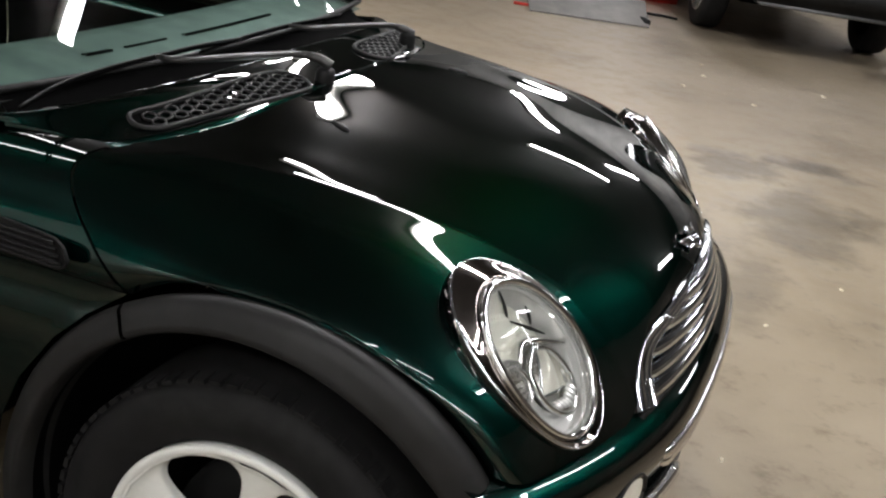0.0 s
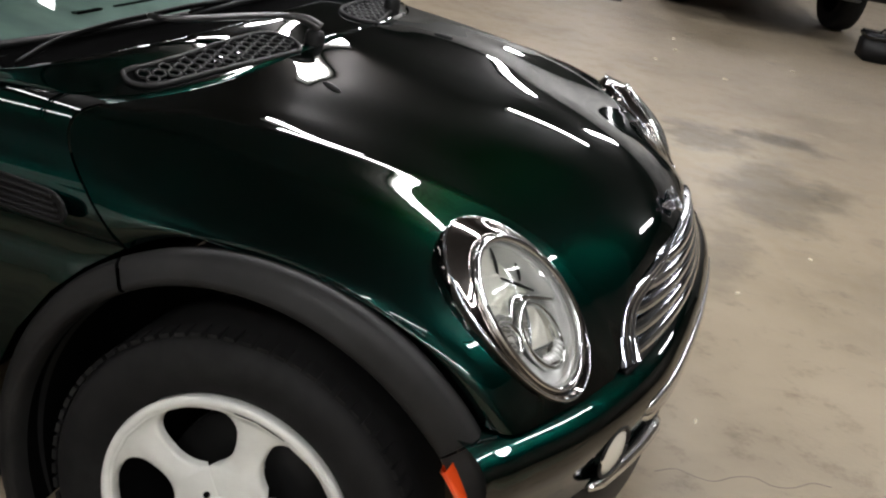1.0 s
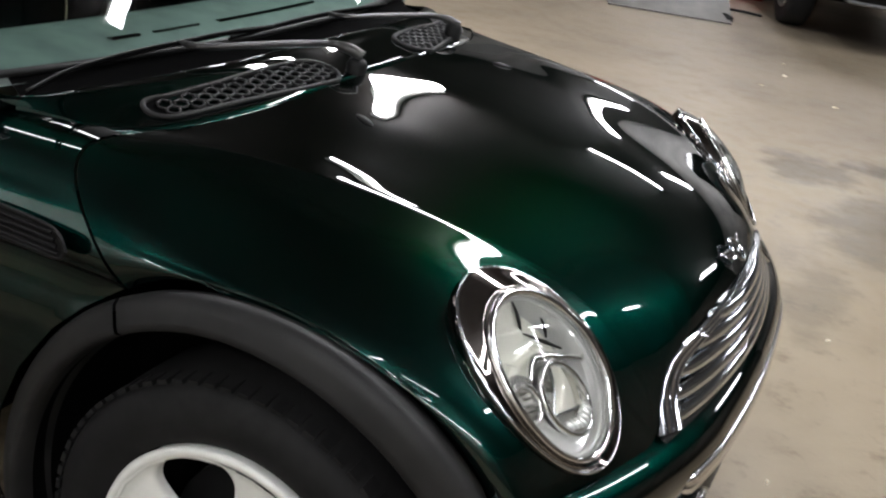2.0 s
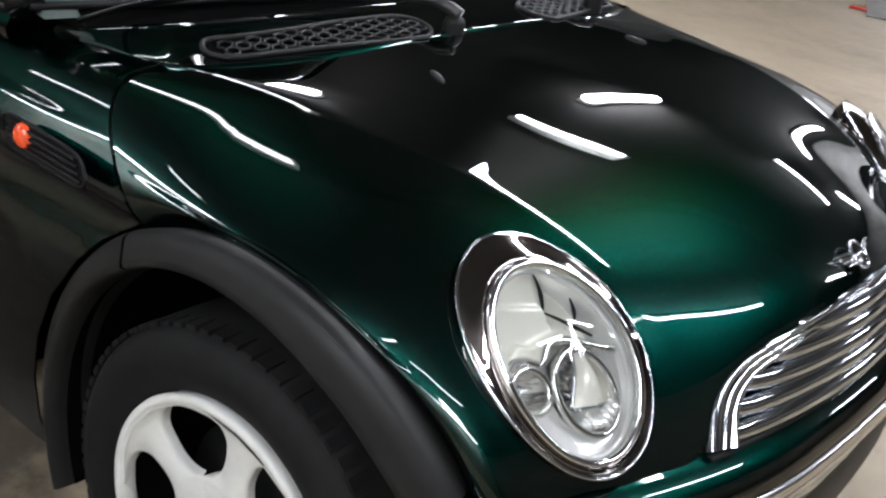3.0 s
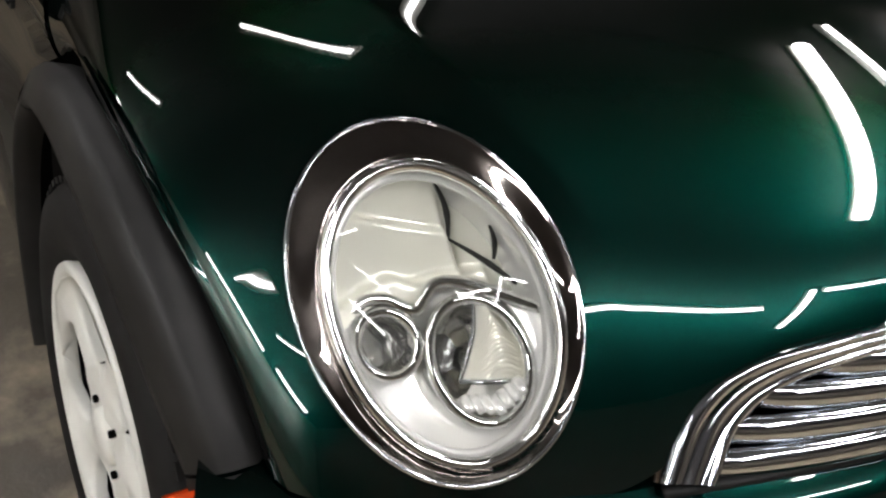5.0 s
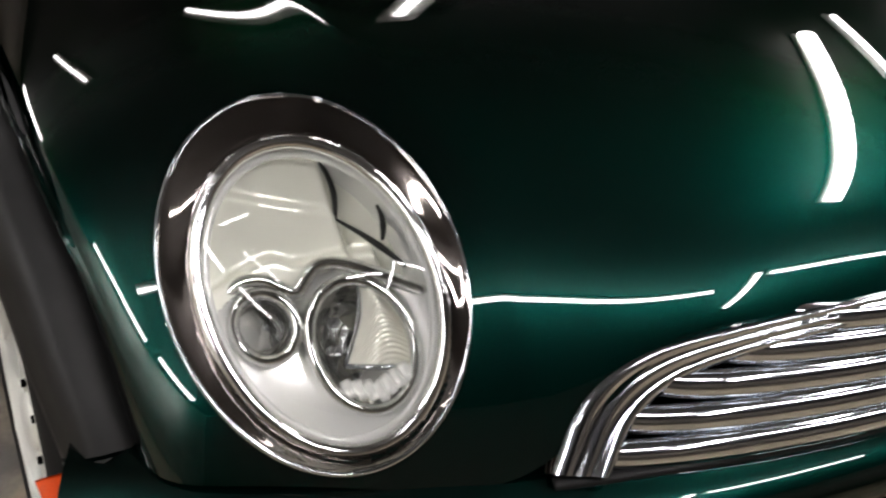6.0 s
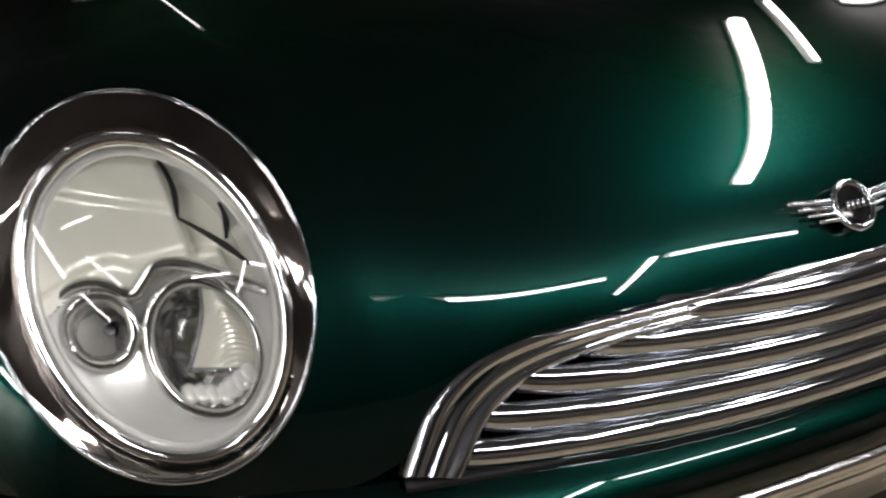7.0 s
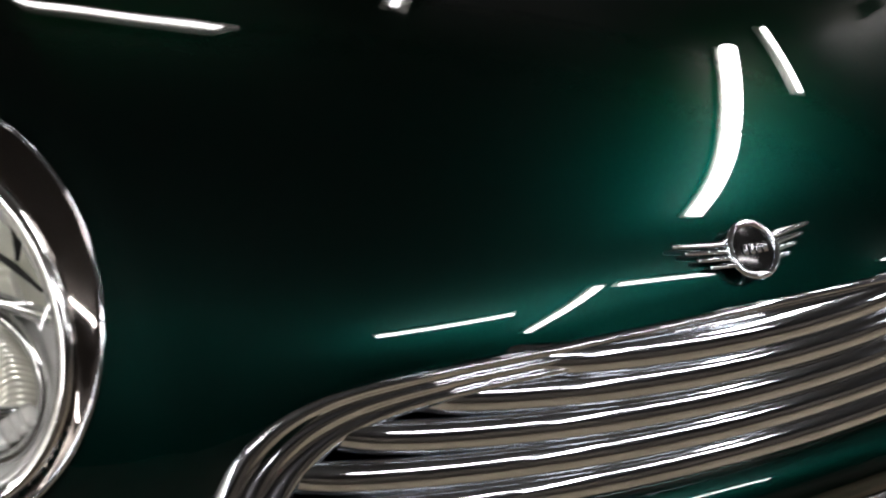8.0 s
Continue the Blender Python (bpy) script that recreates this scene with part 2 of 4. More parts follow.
# both ends of each lamp in plan, and its tube
LAMPS = [
    ((-1.55, 2.81), (-0.36, 2.25), TUBE), ((-0.36, 2.25), (0.90, 1.64), TUBE),
    ((-1.95, 3.42), (-0.9, 3.22), SLIM_TUBE), ((-2.09, 4.45), (-2.2, 6.0), TUBE),
    ((-4.5, 2.59), (-3.25, 2.56), TUBE), ((-4.45, 2.26), (-2.1, 0.9), DIM_TUBE),
    ((-2.95, -0.67), (-1.85, 0.16), DIM_TUBE), ((-4.4, -2.53), (-2.94, -2.11), DIM_TUBE),
    ((2.47, -0.77), (2.55, 0.55), SLIM_TUBE), ((2.23, 1.18), (2.53, 2.51), SLIM_TUBE), ((2.15, 1.05), (3.6, 0.75), SLIM_TUBE),
    # added south of the car: fill for the wheel, small streaks on the wing
    ((0.5, -3.29), (0.7, -2.11), OUTER_TUBE), ((1.23, -2.97), (2.17, -2.23), OUTER_TUBE),
    # far lamps, placed by guess: for far-wing streaks and light on the north wall
    ((-2.2, 12.04), (-1.0, 9.96), OUTER_TUBE), ((0.29, 9.04), (0.91, 11.36), OUTER_TUBE), ((-0.7, 6.6), (0.6, 7.0), SLIM_TUBE), ((3.49, 5.84), (4.11, 8.16), OUTER_TUBE),
    # no such lamps known: added to brighten the south wall, trim and wheel
    ((-6.2, -4.45), (-3.8, -4.5), OUTER_TUBE), ((-0.5, -4.4), (1.4, -4.5), OUTER_TUBE), ((2.01, -4.3), (4.39, -4.5), OUTER_TUBE),
]
for (xa, ya), (xb, yb), glow in LAMPS:
    tube_lamp(((xa + xb) / 2, (ya + yb) / 2, HIGH), math.hypot(xb - xa, yb - ya), math.degrees(math.atan2(yb - ya, xb - xa)), glow)

# ---- the car: forward is +x, its right side is -y, front axle at x = 0 ----
car = empty("hatchback_car", "glossy dark green metallic small hatchback car standing on the concrete floor", "car")

# guide curves of the bonnet on the car's right, each from its rear edge to its front edge
CENTRE_LINE = [(-0.22, 0.0, 0.857), (-0.05, 0.0, 0.844), (0.149, 0.0, 0.818), (0.32, 0.0, 0.784), (0.439, 0.0, 0.729), (0.511, 0.0, 0.67)]
DOME_EDGE = [(-0.238, -0.25, 0.847), (-0.08, -0.25, 0.830), (0.131, -0.241, 0.808), (0.316, -0.222, 0.777), (0.437, -0.202, 0.724), (0.504, -0.191, 0.656)]
VALLEY = [(-0.262, -0.475, 0.830), (-0.13, -0.46, 0.822), (0.103, -0.431, 0.803), (0.295, -0.402, 0.755), (0.420, -0.381, 0.682), (0.471, -0.357, 0.634)]
SHOULDER = [(-0.335, -0.632, 0.820), (-0.16, -0.61, 0.813), (0.058, -0.579, 0.801), (0.243, -0.534, 0.780), (0.39, -0.467, 0.662), (0.499, -0.44, 0.556)]
WING_TOP = [(-0.350, -0.712, 0.800), (-0.15, -0.694, 0.783), (0.041, -0.674, 0.772), (0.224, -0.645, 0.760), (0.368, -0.598, 0.658), (0.465, -0.575, 0.556)]
WING_SIDE = [(-0.281, -0.775, 0.742), (-0.1, -0.785, 0.757), (0.079, -0.783, 0.752), (0.236, -0.770, 0.720), (0.345, -0.735, 0.656), (0.425, -0.693, 0.557)]
ARCH = (0.03, 0.30)
ARCH_EDGE = [(ARCH[0] + q_ * math.cos(radians(a)), y, ARCH[1] + q_ * math.sin(radians(a))) for a, q_, y in zip((122, 103, 84, 66, 50, 38.5), (0.43, 0.43, 0.429, 0.425, 0.419, 0.416), (-0.793, -0.792, -0.789, -0.780, -0.767, -0.757))]
GUIDES = [CENTRE_LINE, DOME_EDGE, VALLEY, SHOULDER, WING_TOP, WING_SIDE, ARCH_EDGE]

# headlight: centre and half-axes of the bezel's and the glass's outlines
BEZEL = ((0.345, -0.590, 0.681), (-0.002, -0.117, -0.020), (-0.115, -0.017, 0.110))
LENS = ((0.361, -0.590, 0.675), (-0.017, -0.090, -0.028), (-0.068, -0.023, 0.117))


def basis(n, at):
    """Values of n clamped cubic B-splines at places between 0 and 1."""
    at = np.clip(np.asarray(at, float), 0, 1 - 1e-9)
    knots = np.concatenate([[0] * 3, np.linspace(0, 1, n - 2), [1] * 3])
    B = np.array([(knots[i] <= at) & (at < knots[i + 1]) for i in range(n + 3)], float)
    for k in (1, 2, 3):
        C = []
        for i in range(n + 3 - k):
            d, e = knots[i + k] - knots[i], knots[i + k + 1] - knots[i + 1]
            C.append(0 * at + (0 if d == 0 else (at - knots[i]) / d * B[i]) + (0 if e == 0 else (knots[i + k + 1] - at) / e * B[i + 1]))
        B = np.array(C)
    return B.T


NU, NV = 7, 10


# the soft crease from the scuttle to the inner side of the headlight, in plan
CREASE = [(-0.36, -0.607), (-0.26, -0.583), (-0.16, -0.559), (-0.04, -0.536), (0.055, -0.515), (0.136, -0.497), (0.213, -0.478), (0.269, -0.463), (0.312, -0.452), (0.36, -0.447), (0.41, -0.444), (0.50, -0.437)]
DROP, DROP_WIDTH, DROP_ROUND, LIP, LIP_WIDTH = 0.027, 0.30, 0.011, 0.0006, 0.028


def with_crease(P):
    """Lets the surface fall away outside the crease."""
    du, dv = np.gradient(P, axis=0), np.gradient(P, axis=1)
    n = np.cross(du, dv)
    n /= np.linalg.norm(n, axis=2)[..., None]
    n *= np.sign(n[..., 2].mean())
    c = np.array(CREASE)
    s = (P[..., 1] - np.interp(P[..., 0], c[:, 0], c[:, 1])) / np.clip(n[..., 2], 0.5, 1)
    t = 0.5 * (np.sqrt(s * s + DROP_ROUND**2) - s)
    h = -DROP * np.tanh(t / DROP_WIDTH) * np.clip(0.55 + 0.45 * n[..., 2], 0, 1)
    h = h + LIP * np.exp(-(np.sqrt(s * s + DROP_ROUND**2) - DROP_ROUND) / LIP_WIDTH)
    a, b = np.clip((P[..., 0] + 0.36) / 0.18, 0, 1), np.clip((P[..., 0] - 0.28) / 0.15, 0, 1)
    h = h * (0.5 + 0.5 * a * a * (3 - 2 * a)) * (1 - 0.65 * b * b * (3 - 2 * b))
    return P + n * h[..., None]


# gentle relief of the bonnet in millimetres: rows run forward, columns outward from the middle
RELIEF = [
    [3.3, 3.3, 3.0, 2.2, 1.4, 1.3, 2.2, 3.8, 6.0, 8.4],
    [1.9, 1.7, 1.0, 0.4, 0.1, 0.2, 1.0, 2.7, 4.9, 7.3],
    [0.8, 0.6, 0.1, -0.6, -1.0, -0.9, 0.0, 1.7, 3.7, 5.9],
    [0.5, 0.4, -0.1, -1.0, -1.7, -1.5, -0.6, 0.8, 2.5, 4.1],
    [1.1, 1.0, 0.2, -1.0, -1.6, -1.3, -0.7, 0.1, 1.1, 2.1],
    [1.7, 1.6, 0.8, -0.3, -0.8, -0.8, -0.6, -0.4, -0.1, 0.1],
    [1.7, 1.7, 1.6, 1.2, 0.6, 0.1, -0.3, -0.7, -1.2, -1.6],
    [1.4, 1.5, 2.2, 2.8, 2.2, 1.2, 0.1, -1.0, -2.1, -3.2],
]
# along the bonnet, at four stations: the swell inside the crease, two falls outside it, and the soft step of the raised middle
STATIONS = [-0.30, -0.05, 0.18, 0.42]
SWELLS = [
    [-0.9, 8.0, 24.2, 1.6],
    [0.8, 20.0, 45.1, -2.2],
    [0.0, 48.0, -7.8, 1.0],
    [0.2, 30.0, -5.1, -1.2],
]


def with_relief(P):
    """Adds the gentle relief, the swells along the crease and the raised middle."""
    nu, nv = P.shape[:2]
    R = np.array(RELIEF)
    k = R.shape[1]
    side = basis(2 * k - 1, (np.linspace(0, 1, nv) + 1) / 2)
    fold = np.zeros((nv, k))
    for j in range(2 * k - 1):
        fold[:, abs(j - k + 1)] += side[:, j]
    d = basis(len(R), np.linspace(0, 1, nu)) @ R @ fold.T
    c = np.array(CREASE)
    x, y = P[..., 0], P[..., 1]
    s = y - np.interp(x, c[:, 0], c[:, 1])
    fall = np.sqrt(s * s + np.array([[[0.010]], [[0.020]]]) ** 2) - s
    shapes = (np.exp(-(((s - 0.06) / 0.05) ** 2)), -0.04 * np.tanh(12.5 * fall[0]), -0.25 * np.tanh(2 * fall[1]), 0.5 + 0.5 * np.tanh((y + 0.24 - 0.06 * x) / 0.06))
    for i, f in enumerate(shapes):
        d = d + f * np.polyval(np.polyfit(STATIONS, [row[i] for row in SWELLS], 3), np.clip(x, -0.36, 0.5))
    # the edge rolls down towards the wheel arch
    d = d - 8 * np.exp(-(1 - np.linspace(0, 1, nv)) / 0.04)[None]
    both = np.concatenate([(P * np.array([1, -1, 1.0]))[:, ::-1], P[:, 1:]], 1)
    n = np.cross(np.gradient(both, axis=0), np.gradient(both, axis=1))[:, nv - 1:]
    n /= np.linalg.norm(n, axis=2)[..., None]
    n *= np.sign(n[nu // 2, 0, 2])
    return P + n * (d * 0.001)[..., None]


def bonnet_half(nu=170, nv=240, stiff=0.08):
    """A smooth sheet near the guide curves, which also passes the bezel's outline; u runs forward, v outward from the middle."""
    G = np.array(GUIDES)
    u, v = np.meshgrid(np.linspace(0, 1, 6), np.linspace(-1, 1, 13))
    full = np.concatenate([G[:0:-1] * np.array([1, -1, 1.0]), G])
    pts, uu, vv = full.reshape(-1, 3), u.ravel(), v.ravel()
    weight = np.where((uu == 0) | (uu == 1) | (abs(vv) == 1), 4.0, 1.0)
    n = 2 * NV - 3

    def row(us, vs):
        return np.einsum("pi,pj->pij", basis(NU, us), basis(n, (np.asarray(vs) + 1) / 2)).reshape(len(us), -1)

    bend = []
    for i in range(NU):
        for j in range(n):
            if 0 < i < NU - 1:
                r = np.zeros((NU, n))
                r[i - 1, j], r[i, j], r[i + 1, j] = 1, -2, 1
                bend.append(r.ravel())
            if 0 < j < n - 1:
                r = np.zeros((NU, n))
                r[i, j - 1], r[i, j], r[i, j + 1] = 1, -2, 1
                bend.append(r.ravel())
    bend = np.array(bend) * stiff * 6
    A, T = row(uu, vv) * weight[:, None], pts * weight[:, None]
    net = np.linalg.lstsq(np.concatenate([A, bend]), np.concatenate([T, np.zeros((len(bend), 3))]), rcond=None)[0]
    gu, gv = np.meshgrid(np.linspace(0, 1, 60), np.linspace(0, 1, 60))
    gu, gv = gu.ravel(), gv.ravel()
    R = row(gu, gv)
    ring = np.concatenate([ellipse(*BEZEL, 28), ellipse(BEZEL[0], np.array(BEZEL[1]) * 1.06, np.array(BEZEL[2]) * 1.06, 28)])
    for _ in range(5):
        S = R @ net
        near = np.linalg.norm(S[None] - ring[:, None], axis=2).argmin(1)
        E = np.concatenate([row(gu[near], gv[near]), row(gu[near], -gv[near])]) * 0.6
        goal = np.concatenate([ring, ring * np.array([1, -1, 1.0])]) * 0.6
        net = np.linalg.lstsq(np.concatenate([A, bend, E]), np.concatenate([T, np.zeros((len(bend), 3)), goal]), rcond=None)[0]
    net = net.reshape(NU, n, 3)
    P = np.einsum("ui,vj,ijk->uvk", basis(NU, np.linspace(0, 1, nu)), basis(n, np.linspace(0.5, 1, nv)), net)
    P = with_relief(with_crease(P))
    P[:, 0, 1] = 0
    return P


HALF = bonnet_half()
from mathutils.bvhtree import BVHTree

_v, _f = sheet(HALF)
BONNET_TREE = BVHTree.FromPolygons([tuple(p) for p in _v], _f)

def unit(v):
    return np.asarray(v, float) / np.linalg.norm(v)


def facing(e):
    n = unit(np.cross(e[2], e[1]))
    return n if n[0] > 0 else -n


def inside(P, e, scale):
    d = P - np.array(e[0])
    a, b = np.array(e[1]), np.array(e[2])
    M = np.linalg.lstsq(np.stack([a, b, facing(e)], 1), d.T, rcond=None)[0]
    return (M[0] ** 2 + M[1] ** 2 < scale**2) & (abs(M[2]) < 0.12)


def bonnet():
    full = np.concatenate([flipped(HALF)[:, ::-1], HALF[:, 1:]], 1)
    v, f = sheet(full)
    mid = np.array([v[list(q)].mean(0) for q in f])
    mid[:, 1] = -abs(mid[:, 1])
    keep = ~inside(mid, BEZEL, 0.93)
    ob = part("bonnet", (v, [q for q, k in zip(f, keep) if k]), PAINT, car, "glossy dark green metallic clamshell bonnet")
    s = ob.modifiers.new("thickness", "SOLIDIFY")
    s.thickness, s.offset, s.use_rim = 0.004, -1, False
    return ob


bonnet()


def on_body(p, n):
    hit = BONNET_TREE.ray_cast(Vector(p) + Vector(n) * 0.1, -Vector(n), 0.25)
    return np.array(hit[0]) if hit[0] is not None else np.asarray(p)


def onto(e, keep=0.42, n=96):
    """An outline laid onto the body along the bezel's facing, and its centre and half-axes there."""
    k = facing(BEZEL)
    loop = np.array([(1 - keep) * on_body(p, k) + keep * p for p in ellipse(*e, n)])
    for _ in range(8):
        loop = 0.5 * loop + 0.25 * (np.roll(loop, 1, 0) + np.roll(loop, -1, 0))
    t = np.linspace(0, 2 * math.pi, n, endpoint=False)[:, None]
    return loop, loop.mean(0), 2 * (loop * np.cos(t)).mean(0), 2 * (loop * np.sin(t)).mean(0)


def headlight(side):
    lamp = empty("headlight", "", "", car)
    tagged(lamp, "oval headlight with a chrome bezel and clear glass")
    m = (lambda P: np.asarray(P)) if side < 0 else flipped
    rim = onto(BEZEL)[0] + 0.004 * facing(BEZEL)
    inner, c, a, b = onto(LENS)
    n = facing(BEZEL)
    k = unit(np.cross(b, a))
    k = k if k[0] > 0 else -k
    mid0 = rim.mean(0)
    loops = [mid0 + (rim - mid0) * 0.93 - 0.05 * n, mid0 + (rim - mid0) * 0.985 - 0.016 * n, rim - 0.002 * n, rim * 0.995 + inner * 0.005 + 0.002 * n, rim * 0.97 + inner * 0.03 + 0.0032 * n]
    for s, h in ((0.06, 0.0030), (0.3, 0.0034), (0.55, 0.0038), (0.8, 0.0038), (0.95, 0.0030), (1.0, -0.004)):
        loops.append(rim * (1 - s) + inner * s + h * (n * (1 - s) + k * s))
    part("bezel", sheet(m(np.array(loops)), False, True, side < 0), BEZEL_CHROME, lamp, "wide chrome bezel ring, darkened to suit its dark reflections")
    part("bezel_edge", tube(m(rim + 0.001 * n), 0.0022, 8, True), CHROME, lamp, "raised bright edge of the bezel")
    mid = inner.mean(0)
    part("ring", tube(m(mid + (inner - mid) * 0.972 + 0.006 * k), 0.0060, 12, True), BRIGHT, lamp, "thin bright ring")
    part("inner_ring", tube(m(mid + (inner - mid) * 0.915 - 0.006 * k), 0.0042, 10, True), SILVER, lamp, "silver inner ring")
    r = np.linspace(0.02, 1, 14)
    ring = mid + (inner - mid) * 0.965
    D = mid + r[:, None, None] * (ring - mid)[None]
    glass = D + k * (0.006 + 0.026 * (1 - r**2))[:, None, None]
    g = part("glass", sheet(m(glass), False, True, side > 0), GLASS, lamp, "clear curved glass")
    g.visible_shadow = False
    bowl = D - k * (0.10 * (1 - r**2.6))[:, None, None] - k * 0.002
    part("reflector", sheet(m(bowl), False, True, side > 0), SILVER, lamp, "pale silvery reflector bowl")

    def at(x, y, d):
        """A place inside the lamp: x inward and y up in halves of the glass, d behind its rim."""
        return c - x * a + y * b - d * k

    # mask with openings for the two lamps
    small, large = (-0.53, -0.08, 0.26), (0.20, -0.37, 0.43)

    def brow_at(x):
        return np.interp(x, *zip(*spline([(-1, 0.05, 0), (-0.85, 0.13, 0), (-0.6, 0.21, 0), (-0.4, 0.18, 0), (-0.26, 0.09, 0), (-0.18, 0.055, 0), (-0.08, 0.11, 0), (0.08, 0.18, 0), (0.3, 0.13, 0), (0.55, 0.0, 0), (0.8, -0.14, 0), (1, -0.24, 0)], 60)[:, :2]))

    verts, faces, idx = [], [], {}
    N = 120
    for i in range(N + 1):
        for j in range(N + 1):
            x, y = -1 + 2 * i / N, -1 + 2 * j / N
            if x * x + y * y > 0.93 or y > brow_at(x):
                continue
            if math.hypot(x - small[0], (y - small[1]) * 1.25) < small[2] or math.hypot(x - large[0], (y - large[1]) * 1.05) < large[2]:
                continue
            idx[i, j] = len(verts)
            verts.append(at(x, y, 0.010 + 0.026 * (1 - x * x - y * y) - 0.006 * y))
    for i, j in idx:
        if (i + 1, j) in idx and (i, j + 1) in idx and (i + 1, j + 1) in idx:
            faces.append((idx[i, j], idx[i + 1, j], idx[i + 1, j + 1], idx[i, j + 1]))
    part("mask", (m(np.array(verts)), faces), SILVER, lamp, "silvery inner mask")
    t = np.linspace(0, 2 * math.pi, 40, endpoint=False)
    for (x, y, q), depth, name in ((small, 0.055, "turn_lamp"), (large, 0.06, "main_lamp")):
        sq = 1.25 if q < 0.3 else 1.05
        edge = np.array([at(x + q * math.cos(w), y + q / sq * math.sin(w), 0.024) for w in t])
        cc = at(x, y, 0.024)
        rows = np.array([cc + (edge - cc) * f - k * d for f, d in ((1.04, -0.006), (1.0, -0.003), (0.96, 0.0), (0.86, depth * 0.5), (0.65, depth * 0.85), (0.4, depth * 0.9), (0.1, depth))])
        part(name, sheet(m(rows), False, True, side > 0), FACET, lamp, "round faceted chrome lamp cup")
        part("cup_ring", tube(m(cc + (edge - cc) * 1.02 + 0.006 * k), 0.0055, 10, True), BRIGHT, lamp, "thick bright rim of the cup")
        bulb = np.array([cc - k * (depth - 0.004) + k * h + (edge - cc) * f for f, h in ((0.16, 0), (0.17, 0.016), (0.13, 0.026), (0.06, 0.031), (0.01, 0.032))])
        part("bulb", sheet(m(bulb), False, True, side > 0), CHROME, lamp)
    # cream fluted panel across the main cup, and the flutes at its foot
    left = spline([(0.36, 0.02, 0), (0.27, -0.18, 0), (0.13, -0.34, 0), (0.0, -0.47, 0)], 20)
    right = spline([(0.46, -0.03, 0), (0.57, -0.22, 0), (0.60, -0.42, 0), (0.54, -0.60, 0)], 20)
    plate = np.array([[at(*(l * (1 - q) + r_ * q)[:2], 0.026 - 0.012 * math.sin(math.pi * q) + 0.012 * i / 19) for q in np.linspace(0, 1, 14)] for i, (l, r_) in enumerate(zip(left, right))])
    part("fluted_plate", sheet(m(plate), flip=side > 0), MILKY, lamp, "cream fluted panel in the cup")
    part("plate_edge", tube(m(plate[:, 0] + 0.001 * k), 0.0024, 8), CHROME, lamp)
    part("plate_edge", tube(m(plate[-1] + 0.001 * k), 0.0024, 8), CHROME, lamp)
    for i in range(7):
        x = large[0] - 0.26 + 0.085 * i
        drop = 0.06 * abs(i - 3) / 3
        p0, p1 = at(x, large[1] - 0.24 + drop, 0.020), at(x + 0.03, large[1] - 0.37 + 1.3 * drop, 0.014)
        part("flute", tube(m(np.linspace(p0, p1, 5)), (0.0050, 0.0062, 0.0062, 0.0055, 0.004), 8, flat=0.7), SILVER, lamp)
    # cream upper reflector: a large shell, a step beyond the rib and a shelf above the brow
    verts, faces, idx = [], [], {}
    for i in range(N + 1):
        for j in range(N + 1):
            x, y = -1 + 2 * i / N, -1 + 2 * j / N
            if x * x + y * y > 0.93 or y < brow_at(x) - 0.05:
                continue
            edge = 0.385 + 0.05 * (y - 0.6)
            step = 0.016 * (0.5 + 0.5 * math.tanh((x - edge) / 0.02))
            shelf = -0.014 * (0.5 + 0.5 * math.tanh((0.29 - 0.16 * x * x - 0.10 * math.tanh((x + 0.2) / 0.08) * 0.5 - y) / 0.02))
            wave = 0.004 * math.tanh((y - 0.62 + 0.34 * x) / 0.03)
            idx[i, j] = len(verts)
            verts.append(at(x, y, 0.010 + 0.040 * (1 - x * x - y * y) + step + shelf * (x < 0.6) + wave * (x < edge)))
    for i, j in idx:
        if (i + 1, j) in idx and (i, j + 1) in idx and (i + 1, j + 1) in idx:
            faces.append((idx[i, j], idx[i + 1, j], idx[i + 1, j + 1], idx[i, j + 1]))
    part("upper_reflector", (m(np.array(verts)), faces), CREAM, lamp, "pale cream stepped upper reflector")
    brow = np.array([at(x, brow_at(x) + 0.01, 0.010 + 0.012 * (1 - x * x)) for x in np.linspace(-0.88, 0.88, 60)])
    part("brow", tube(m(brow), 0.0062, 10), BRIGHT, lamp, "thick bright edge above the two cups")
    for x0, y0, x1, y1, bow in ((0.39, 0.82, 0.37, 0.44, 0.05), (0.74, 0.44, 0.69, 0.22, 0.03), (0.37, 0.44, 0.80, 0.02, 0.03)):
        rib = np.array([at(x0 + (x1 - x0) * q + bow * math.sin(math.pi * q), y0 + (y1 - y0) * q, 0.016 + 0.034 * (1 - (x0 + (x1 - x0) * q) ** 2 - (y0 + (y1 - y0) * q) ** 2)) for q in np.linspace(0, 1, 16)])
        part("rib", tube(m(rib), np.interp(np.linspace(0, 1, 16), [0, 0.6, 1], [0.0012, 0.0030, 0.0015]), 6), TRIM, lamp, "dark rib in the reflector")


headlight(-1)
headlight(1)

# ---- wheel arches, wheels ----
def arc(a0, a1, n, r, y, c=ARCH):
    a = np.radians(np.linspace(a0, a1, n))
    return np.stack([c[0] + r * np.cos(a), np.broadcast_to(y, n), c[1] + r * np.sin(a)], 1)


